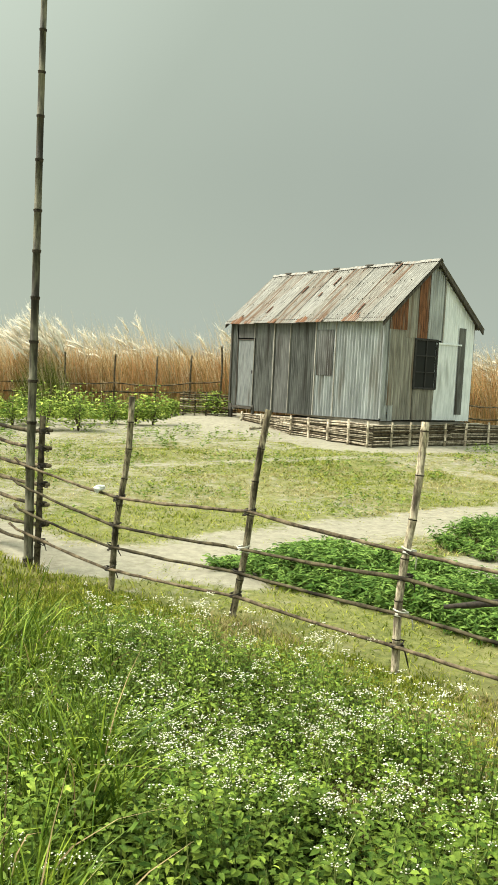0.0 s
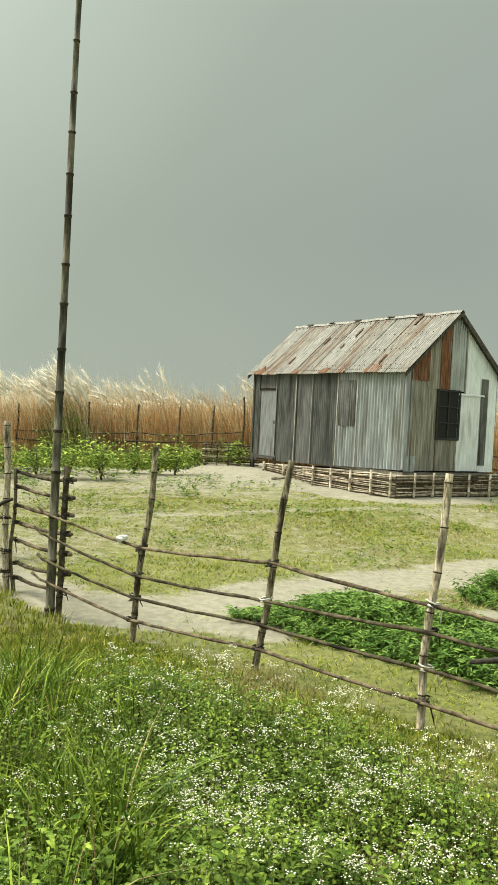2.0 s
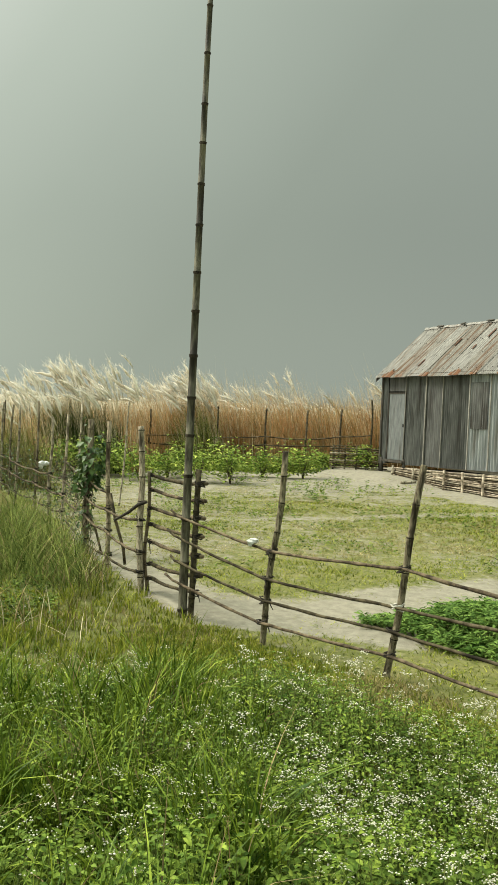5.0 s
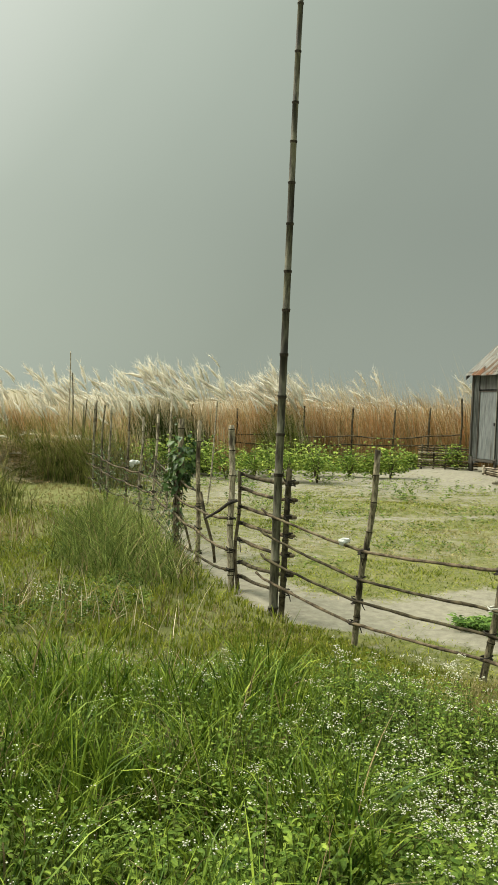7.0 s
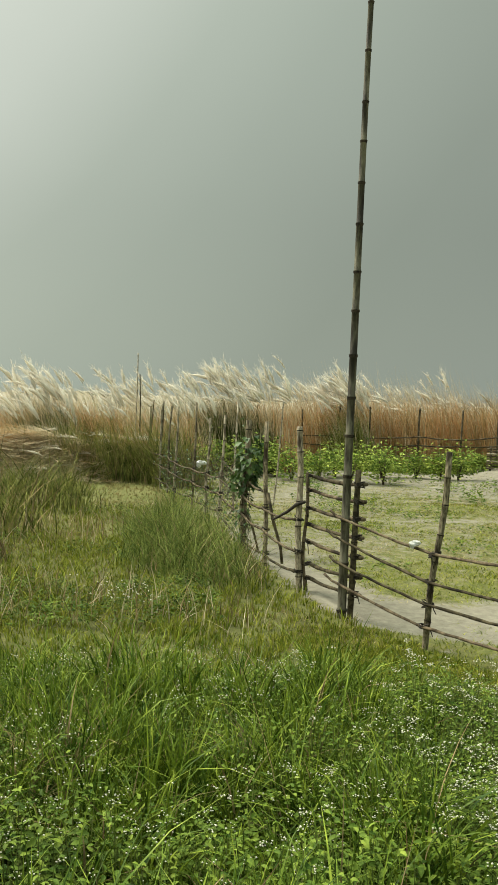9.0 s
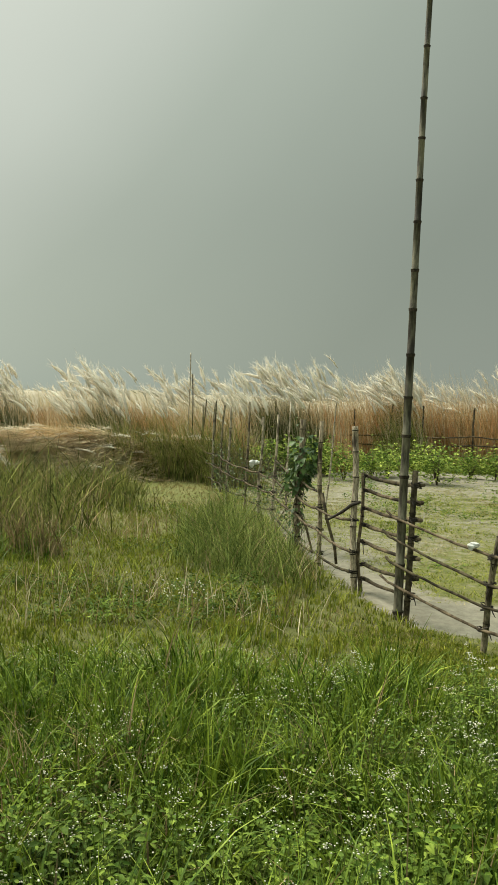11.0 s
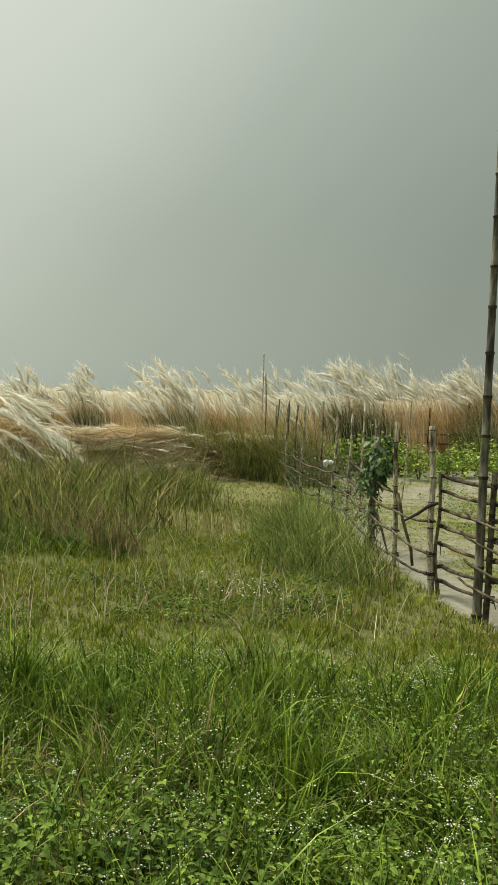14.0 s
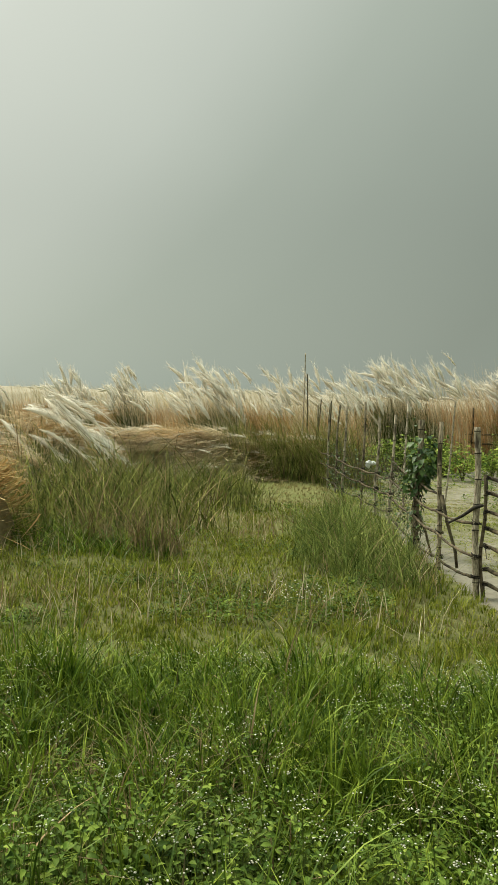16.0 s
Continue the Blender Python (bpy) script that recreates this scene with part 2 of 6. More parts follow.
M_HAY = mat("golden_flattened_reed", (0.43, 0.285, 0.105), (0.68, 0.51, 0.245), 2.0, 0.8, island=0.5, translucent=0.15, spec=0.1)
# dark colour standing in for the shade behind the split bamboo
M_GAP_SHADE = mat("dark_gap_shade", (0.045, 0.036, 0.026), (0.13, 0.108, 0.078), 12, 0.9, bump=0.4)
M_WOOD = mat("grey_timber", (0.035, 0.031, 0.026), (0.10, 0.09, 0.075), 8, 0.9, bump=0.3, stretch=(5, 5, 0.5), spec=0.1)
M_FRAME = mat("black_window_frame", (0.012, 0.012, 0.012), (0.03, 0.028, 0.026), 12, 0.6)
M_EARTH = mat("packed_sandy_earth", (0.21, 0.19, 0.15), (0.33, 0.305, 0.25), 6, 0.95, bump=0.6, spec=0.1)
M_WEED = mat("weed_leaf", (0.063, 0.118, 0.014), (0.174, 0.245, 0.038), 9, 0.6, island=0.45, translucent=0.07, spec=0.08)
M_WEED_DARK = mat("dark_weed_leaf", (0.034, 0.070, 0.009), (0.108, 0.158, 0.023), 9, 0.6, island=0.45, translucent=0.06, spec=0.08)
M_STEM = mat("weed_stem", (0.075, 0.105, 0.026), (0.19, 0.215, 0.07), 5, 0.7, island=0.4, spec=0.03)
M_FLOWER = mat("white_flower", (0.50, 0.48, 0.37), (0.72, 0.70, 0.57), 8, 0.9, island=0.25, spec=0.03)
M_GRASS = mat("long_grass", (0.042, 0.092, 0.007), (0.206, 0.284, 0.033), 7, 0.5, island=0.62, translucent=0.06, spec=0.12)
M_TURF = mat("short_turf", (0.100, 0.140, 0.014), (0.290, 0.308, 0.050), 9.0, 0.75, island=0.5, translucent=0.08, spec=0.03)
M_TURF_DRY = mat("dry_turf", (0.20, 0.172, 0.062), (0.40, 0.35, 0.165), 5.0, 0.8, island=0.35, translucent=0.15, spec=0.03)
M_REEDGREEN = mat("grey_green_reed", (0.055, 0.082, 0.016), (0.29, 0.305, 0.088), 4.5, 0.7, island=0.7, translucent=0.1, spec=0.05)
M_GOLD = mat("golden_reed_stalk", (0.31, 0.18, 0.066), (0.55, 0.385, 0.175), 1.2, 0.8, island=0.55, translucent=0.2, spec=0.1)
M_KASH = mat("dark_kash_leaf", (0.022, 0.038, 0.010), (0.095, 0.118, 0.034), 2.5, 0.7, island=0.6, translucent=0.12, spec=0.03)
M_SOFT = mat("soft_fence_grass", (0.070, 0.108, 0.022), (0.255, 0.300, 0.085), 7, 0.65, island=0.6, translucent=0.08, spec=0.03)
M_STRAW = mat("pale_straw", (0.50, 0.40, 0.235), (0.70, 0.61, 0.43), 1.0, 0.8, island=0.4, translucent=0.25, spec=0.1)
M_PLUME = mat("silky_white_plume", (0.73, 0.67, 0.56), (0.90, 0.86, 0.76), 3, 0.95, island=0.12, translucent=0.4, spec=0.05)
M_FAR = mat("far_reed_canopy", (0.27, 0.235, 0.165), (0.44, 0.39, 0.30), 0.35, 0.95, bump=0.5, spec=0.05)
M_DEAD = mat("dead_grass", (0.15, 0.11, 0.05), (0.38, 0.30, 0.155), 2, 0.85, island=0.6, translucent=0.15, spec=0.03)
M_BED = mat("vegetable_leaf", (0.055, 0.118, 0.020), (0.165, 0.265, 0.060), 6, 0.6, island=0.5, translucent=0.2, spec=0.05)
M_SHRUB = mat("shrub_leaf", (0.105, 0.185, 0.028), (0.37, 0.45, 0.105), 2.5, 0.6, island=0.6, translucent=0.3, spec=0.05)
M_VINE = mat("vine_leaf", (0.026, 0.060, 0.014), (0.085, 0.150, 0.034), 5, 0.5, island=0.45, translucent=0.15)
M_TWIG = mat("brown_twig", (0.05, 0.04, 0.025), (0.14, 0.11, 0.07), 10, 0.85, per_object=0.2)


def glass_material():
    m = bpy.data.materials.new("dusty_window_glass")
    m.use_nodes = True
    b = m.node_tree.nodes["Principled BSDF"]
    b.inputs["Base Color"].default_value = (0.015, 0.016, 0.016, 1)
    b.inputs["Roughness"].default_value = 0.35
    b.inputs["Specular IOR Level"].default_value = 0.12
    return m


M_GLASS = glass_material()

# ---------------------------------------------------------------- mesh helpers


def mesh_np(name, V, F, mats, idx=None, smooth=False):
    V = np.asarray(V, np.float32)
    F = np.asarray(F, np.int32)
    me = bpy.data.meshes.new(name)
    k = F.shape[1]
    me.vertices.add(len(V))
    me.vertices.foreach_set("co", V.ravel())
    me.loops.add(F.size)
    me.loops.foreach_set("vertex_index", F.ravel())
    me.polygons.add(len(F))
    me.polygons.foreach_set("loop_start", np.arange(0, F.size, k, dtype=np.int32))
    for m in (mats if isinstance(mats, (list, tuple)) else [mats]):
        me.materials.append(m)
    if idx is not None:
        me.polygons.foreach_set("material_index", np.asarray(idx, np.int32))
    if smooth:
        me.polygons.foreach_set("use_smooth", np.ones(len(F), bool))
    me.update(calc_edges=True)
    me.validate()
    return me


def put(name, me, parent=None, label=""):
    ob = new(name, me)
    if parent:
        ob.parent = parent
    if label:
        ob["label"] = label
    return ob


def poly_mesh(name, verts, faces, mats, idx=None, smooth=False):
    me = bpy.data.meshes.new(name)
    me.from_pydata([tuple(v) for v in verts], [], faces)
    for m in (mats if isinstance(mats, (list, tuple)) else [mats]):
        me.materials.append(m)
    if idx is not None:
        me.polygons.foreach_set("material_index", idx)
    if smooth:
        me.polygons.foreach_set("use_smooth", [True] * len(me.polygons))
    me.update()
    return me


def empty(name, m=None, label="", category="", group="", kind=""):
    ob = new(name)
    ob.empty_display_size = 0.2
    if m is not None:
        ob.matrix_world = m
    return tagged(ob, label, category, group, kind)


def rings(points, radii, sides=8, flags=None):
    """A closed tube along points. flags: material index of each stretch."""
    pts = [Vector(p) for p in points]
    verts, faces, idx = [], [], []
    ref = Vector((0.13, 0.97, 0.21))
    for i, p in enumerate(pts):
        d = (pts[min(i + 1, len(pts) - 1)] - pts[max(i - 1, 0)]).normalized()
        a = d.cross(ref if abs(d.dot(ref)) < 0.9 else Vector((1, 0, 0))).normalized()
        b = d.cross(a)
        for k in range(sides):
            t = 2 * math.pi * k / sides
            verts.append(p + (a * math.cos(t) + b * math.sin(t)) * radii[i])
    for i in range(len(pts) - 1):
        for k in range(sides):
            k2 = (k + 1) % sides
            faces.append((i * sides + k, i * sides + k2, (i + 1) * sides + k2, (i + 1) * sides + k))
            idx.append(flags[i] if flags else 0)
    faces.append(tuple(range(sides))[::-1])
    faces.append(tuple(range((len(pts) - 1) * sides, len(pts) * sides)))
    idx += [0, 0]
    return verts, faces, idx


def culm(p0, p1, r0, r1, gap, seed, bend=0.02, sides=10, bulge=1.2, ring=0):
    """A bamboo culm with swollen dark nodes and a slight wander."""
    rnd = random.Random(seed)
    p0, p1 = Vector(p0), Vector(p1)
    n = (p1 - p0).length
    side = Vector((rnd.uniform(-1, 1), rnd.uniform(-1, 1), rnd.uniform(-0.4, 0.4))) * bend
    side2 = Vector((rnd.uniform(-1, 1), rnd.uniform(-1, 1), 0)) * bend * 0.5

    def at(s):
        return p0.lerp(p1, s) + side * math.sin(math.pi * s) + side2 * math.sin(3 * math.pi * s + 1)

    stops, flags, radii = [0.0], [], [r0]
    d = gap * rnd.uniform(0.3, 0.8)
    while d < n - 0.04:
        s = d / n
        r = r0 + (r1 - r0) * s
        h = max(0.004, r * 0.17)
        for off, k, flag in ((-3.5, 1.0, 0), (-1.0, bulge, ring), (0.0, bulge * 0.94, 1), (0.9, bulge * 1.04, 1), (2.6, 0.97, 0)):
            stops.append(min(0.999, max(0.001, s + off * h / n)))
            radii.append(r * k)
            flags.append(flag)
        d += gap * rnd.uniform(0.85, 1.12)
    stops.append(1.0)
    radii.append(r1)
    flags.append(0)
    order = sorted(range(len(stops)), key=lambda i: stops[i])
    return rings([at(stops[i]) for i in order], [radii[i] for i in order], sides, flags)


def culm_part(name, p0, p1, r0, r1, parent, seed, gap=0.3, body=None, bend=0.02, sides=8, label="", bulge=1.2):
    v, f, i = culm(p0, p1, r0, r1, gap, seed, bend, sides, bulge)
    return put(name, poly_mesh(name, v, f, [body or M_BAMBOO, M_NODE], i, True), parent, label)


def tie_part(p, r, parent, seed, pale=False, tail=True):
    """A binding round a joint, with loose ends."""
    rnd = random.Random(seed)
    v, f = [], []

    def addon(points, radii, sides=5):
        a, b, _ = rings(points, radii, sides)
        k = len(v)
        v.extend(a)
        f.extend([tuple(q + k for q in face) for face in b])

    p = Vector(p)
    for j in range(3):
        ring = []
        tilt = rnd.uniform(-0.5, 0.5)
        for k in range(9):
            t = 2 * math.pi * k / 8
            ring.append(p + Vector((math.cos(t) * r, math.sin(t) * r, (j - 1) * 0.011 + tilt * r * math.cos(t))))
        addon(ring, [0.006] * 9, 4)
    if tail:
        q = p + Vector((rnd.uniform(-1, 1) * r, -r, 0))
        addon([q, q + Vector((rnd.uniform(0.0, 0.03), -0.01, -0.03)), q + Vector((rnd.uniform(0.0, 0.04), -0.01, -rnd.uniform(0.06, 0.12)))], [0.006, 0.005, 0.003], 4)
    return put("binding", poly_mesh("binding", v, f, M_TIE_PALE if pale else M_TIE, smooth=True), parent, "pale cloth binding" if pale else "")


def box_mesh(name, size, material, at=(0, 0, 0), bevel=0.004):
    bm = bmesh.new()
    bmesh.ops.create_cube(bm, size=1.0)
    bmesh.ops.scale(bm, vec=size, verts=bm.verts)
    if bevel:
        bmesh.ops.bevel(bm, geom=list(bm.edges), offset=min(bevel, min(size) * 0.3), segments=1, affect="EDGES")
    bmesh.ops.translate(bm, vec=at, verts=bm.verts)
    me = bpy.data.meshes.new(name)
    bm.to_mesh(me)
    bm.free()
    me.materials.append(material)
    return me


# vectorised growth: every blade, leaf and plume is its own island
RNG = np.random.default_rng(7)


def blades(base, height, width, lean, segs=3, curl=2.0, rng=RNG, taper=1.4, droop=0.0):
    """Tapered blades. base (n,3), height (n), width (n), lean (n,3): the tip's shift."""
    n = len(base)
    a = rng.uniform(0, 2 * math.pi, n)
    side = np.stack([np.cos(a), np.sin(a), np.zeros(n)], 1)
    V = np.empty((n, (segs + 1) * 2, 3), np.float32)
    for k in range(segs + 1):
        s = k / segs
        c = base + lean * s ** curl
        c[:, 2] += height * (s + droop * (s - s ** 3))
        w = (width * 0.5 * max(0.06, 1 - s ** taper))[:, None] * side
        V[:, 2 * k], V[:, 2 * k + 1] = c - w, c + w
    q = np.array([[2 * k, 2 * k + 1, 2 * k + 3, 2 * k + 2] for k in range(segs)])
    F = (np.arange(n)[:, None, None] * (segs + 1) * 2 + q).reshape(-1, 4)
    return V.reshape(-1, 3), F


def leaves(pos, axis, length, width, rng=RNG, fold=0.25):
    """Pointed oval leaves with a folded midrib, four triangles each. axis (n,3): the way of the leaf."""
    n = len(pos)
    axis = axis / np.linalg.norm(axis, axis=1, keepdims=True)
    up = np.tile([0.0, 0.0, 1.0], (n, 1)) + rng.normal(0, 0.35, (n, 3))
    side = np.cross(axis, up)
    side /= np.linalg.norm(side, axis=1, keepdims=True) + 1e-6
    nor = np.cross(side, axis)
    L, W = length[:, None], width[:, None]
    V = np.empty((n, 5, 3), np.float32)
    V[:, 0] = pos
    V[:, 1] = pos + axis * L * 0.42 + side * W * 0.5 + nor * W * fold
    V[:, 2] = pos + axis * L * 0.5
    V[:, 3] = pos + axis * L * 0.42 - side * W * 0.5 + nor * W * fold
    V[:, 4] = pos + axis * L - nor * L * 0.12
    q = np.array([[0, 1, 2], [0, 2, 3], [1, 4, 2], [2, 4, 3]])
    F = (np.arange(n)[:, None, None] * 5 + q).reshape(-1, 3)
    return V.reshape(-1, 3), F


def broad_leaves(pos, axis, length, width, rng=RNG, fold=0.22):
    """Oval weed leaves with a folded midrib and a drooping tip, eight triangles each."""
    n = len(pos)
    axis = axis / np.linalg.norm(axis, axis=1, keepdims=True)
    up = np.tile([0.0, 0.0, 1.0], (n, 1)) + rng.normal(0, 0.3, (n, 3))
    side = np.cross(axis, up)
    side /= np.linalg.norm(side, axis=1, keepdims=True) + 1e-6
    nor = np.cross(side, axis)
    L, W = length[:, None], width[:, None]
    V = np.empty((n, 8, 3), np.float32)
    V[:, 0], V[:, 7] = pos, pos + axis * L * 0.97 - nor * L * 0.20
    for k, (s, w, drop) in enumerate(((0.28, 0.46, 0.0), (0.64, 0.40, 0.06))):
        mid = pos + axis * L * s - nor * L * drop
        V[:, 1 + 3 * k] = mid + side * W * w + nor * W * fold
        V[:, 2 + 3 * k] = mid
        V[:, 3 + 3 * k] = mid - side * W * w + nor * W * fold
    q = np.array([[0, 1, 2], [0, 2, 3], [1, 4, 5], [1, 5, 2], [2, 5, 6], [2, 6, 3], [4, 7, 5], [5, 7, 6]])
    F = (np.arange(n)[:, None, None] * 8 + q).reshape(-1, 3)
    return V.reshape(-1, 3), F


def beads(pos, r, squash=0.7):
    """Small faceted flower heads."""
    n = len(pos)
    o = np.array([[1, 0, 0], [0, 1, 0], [-1, 0, 0], [0, -1, 0], [0, 0, squash], [0, 0, -squash]])
    V = pos[:, None, :] + o[None] * r[:, None, None]
    q = np.array([[0, 1, 4], [1, 2, 4], [2, 3, 4], [3, 0, 4], [1, 0, 5], [2, 1, 5], [3, 2, 5], [0, 3, 5]])
    F = (np.arange(n)[:, None, None] * 6 + q).reshape(-1, 3)
    return V.reshape(-1, 3), F


def merge(*parts):
    """Meshes (V, F) with the same face size, as one."""
    Vs, Fs, k = [], [], 0
    for V, F in parts:
        Vs.append(V)
        Fs.append(F + k)
        k += len(V)
    return np.concatenate(Vs), np.concatenate(Fs)


def tris(VF):
    V, F = VF
    return V, np.concatenate([F[:, [0, 1, 2]], F[:, [0, 2, 3]]])


def plumes(tip0, way, length, hairs, rng=RNG, fat=0.026, hair=0.17, width=0.0050):
    """Silky seed heads: a drooping spindle edged with fine hairs. way (n,3) unit vectors."""
    n = len(tip0)
    droop = np.array([0.0, 0.0, -0.24])
    ref = np.cross(way, rng.normal(0, 1, (n, 3)))
    ref /= np.linalg.norm(ref, axis=1, keepdims=True)
    oth = np.cross(way, ref)
    sides, levels = 5, ((0.0, 0.15), (0.18, 0.75), (0.45, 1.0), (0.75, 0.62), (1.0, 0.05))
    L = length[:, None]
    flat = rng.uniform(0.55, 1.25, (n, 1))
    V = np.empty((n, len(levels), sides, 3), np.float32)
    for i, (s, r) in enumerate(levels):
        c = tip0 + way * L * s + droop * L * s * s
        for k in range(sides):
            t = 2 * math.pi * k / sides + i * 0.5
            wob = rng.uniform(0.6, 1.4, (n, 1))
            V[:, i, k] = c + (ref * math.cos(t) * flat + oth * math.sin(t)) * fat * r * wob * (L / 0.5)
    q = [[i * sides + k, i * sides + (k + 1) % sides, (i + 1) * sides + (k + 1) % sides, (i + 1) * sides + k] for i in range(len(levels) - 1) for k in range(sides)]
    F = (np.arange(n)[:, None, None] * len(levels) * sides + np.array(q)).reshape(-1, 4)
    s = rng.uniform(0.02, 1.0, (n, hairs))
    base = tip0[:, None] + way[:, None] * (s * L)[..., None] + droop * ((s ** 2) * L)[..., None]
    out = rng.normal(0, 1, (n, hairs, 3))
    out /= np.linalg.norm(out, axis=2, keepdims=True)
    d = way[:, None] + out * 0.5 + droop * 1.3 * s[..., None]
    tip = base + d * hair * rng.uniform(0.6, 1.3, (n, hairs, 1)) * (L / 0.5)[..., None]
    side = np.cross(d, rng.normal(0, 1, (n, hairs, 3)))
    side /= np.linalg.norm(side, axis=2, keepdims=True) + 1e-6
    w = width * rng.uniform(0.7, 1.4, (n, hairs, 1))
    mid = (base + tip) * 0.5
    HV = np.stack([base, mid - side * w, tip, mid + side * w], 2).reshape(-1, 3)
    return merge((V.reshape(-1, 3), F), (HV, np.arange(n * hairs * 4).reshape(-1, 4)))


def smoothstep(a, b, x):
    t = np.clip((np.asarray(x, float) - a) / (b - a), 0, 1)
    return t * t * (3 - 2 * t)


def lumps(x, y, scale, seed=0):
    """Cheap smooth value noise on arrays, 0 to 1."""
    g = np.random.default_rng(100 + seed).uniform(0, 1, (64, 64))
    u, v = np.asarray(x) / scale, np.asarray(y) / scale
    i, j = np.floor(u).astype(int), np.floor(v).astype(int)
    a, b = u - i, v - j
    a, b = a * a * (3 - 2 * a), b * b * (3 - 2 * b)
    i0, i1, j0, j1 = i % 64, (i + 1) % 64, j % 64, (j + 1) % 64
    return (g[i0, j0] * (1 - a) + g[i1, j0] * a) * (1 - b) + (g[i0, j1] * (1 - a) + g[i1, j1] * a) * b


def near_line(x, y, pts):
    """Distance to a polyline."""
    best = np.full(np.shape(x), 1e9)
    for (ax, ay), (bx, by) in zip(pts, pts[1:]):
        dx, dy = bx - ax, by - ay
        t = np.clip(((x - ax) * dx + (y - ay) * dy) / (dx * dx + dy * dy), 0, 1)
        best = np.minimum(best, np.hypot(x - ax - t * dx, y - ay - t * dy))
    return best


# ---------------------------------------------------------------- plan
HOUSE = (3.243, 18.961, -55.7)         # near corner and turn; local x runs along the long wall, y along the gable
FLOOR = 0.715
LONG, WIDE, WALL, RISE = 6.15, 2.98, 2.40, 1.335
HX = (math.cos(radians(HOUSE[2])), math.sin(radians(HOUSE[2])))
HY = (-HX[1], HX[0])
FENCE = [(2.95, 3.30), (2.02, 4.13), (1.08, 4.95), (0.08, 5.82), (-0.89, 6.51), (-1.69, 7.14), (-2.28, 7.90), (-3.03, 9.08), (-3.60, 9.85), (-4.85, 12.2), (-5.5, 13.1), (-6.65, 14.4), (-7.5, 15.7), (-8.8, 17.6)]


def local(x, y):
    dx, dy = x - HOUSE[0], y - HOUSE[1]
    return dx * HX[0] + dy * HX[1], dx * HY[0] + dy * HY[1]


def height(x, y):
    x, y = np.asarray(x, float), np.asarray(y, float)
    lx, ly = local(x, y)
    d = np.hypot(np.maximum(np.maximum(-7.0 - lx, lx - 0.6), 0), np.maximum(np.maximum(-1.2 - ly, ly - 4.2), 0))
    rise = 0.16 * (1 - smoothstep(0, 7, d))
    left = 0.17 * (1 - smoothstep(0.3, 1.9, np.hypot(np.maximum(np.maximum(-7.2 - lx, lx + 4.2), 0), np.maximum(np.abs(ly - 0.6) - 1.0, 0))))
    bank = 0.05 * (lumps(x, y, 0.9, 1) - 0.5) + 0.025 * (lumps(x, y, 0.28, 2) - 0.5)
    near = smoothstep(60, 25, np.hypot(x, y))
    return rise + left + bank * near


def on_ground(x, y):
    return np.stack([x, y, height(x, y)], 1)


def tufts(x, y, per, h0, h1, w0, w1, spread, arch, rng, segs=4, curl=2.0, scale=None):
    """Tufts of grass: per blades fan out of each place and arch over. scale (one a tuft) sets its size."""
    n = len(x) * per
    size = np.repeat(rng.uniform(0.65, 1.3, len(x)) * (1.0 if scale is None else scale), per)
    az, out = rng.uniform(0, 2 * math.pi, n), np.abs(rng.normal(0, 1, n))
    way = np.stack([np.cos(az), np.sin(az), np.zeros(n)], 1)
    base = on_ground(np.repeat(x, per) + spread * size * out * way[:, 0], np.repeat(y, per) + spread * size * out * way[:, 1])
    h = rng.uniform(h0, h1, n) * size * (1 - 0.18 * np.minimum(out, 2.2))
    lean = way * (arch * h * (0.15 + out))[:, None] + np.repeat(rng.normal(0, 0.12, (len(x), 3)) * [1, 1, 0], per, 0) * h[:, None]
    bend = rng.uniform(0.0, 0.9, n) * np.minimum(out, 1.6)
    return blades(base, h / (1 + 0.3 * bend), rng.uniform(w0, w1, n), lean, segs, curl, rng, 1.8, bend)


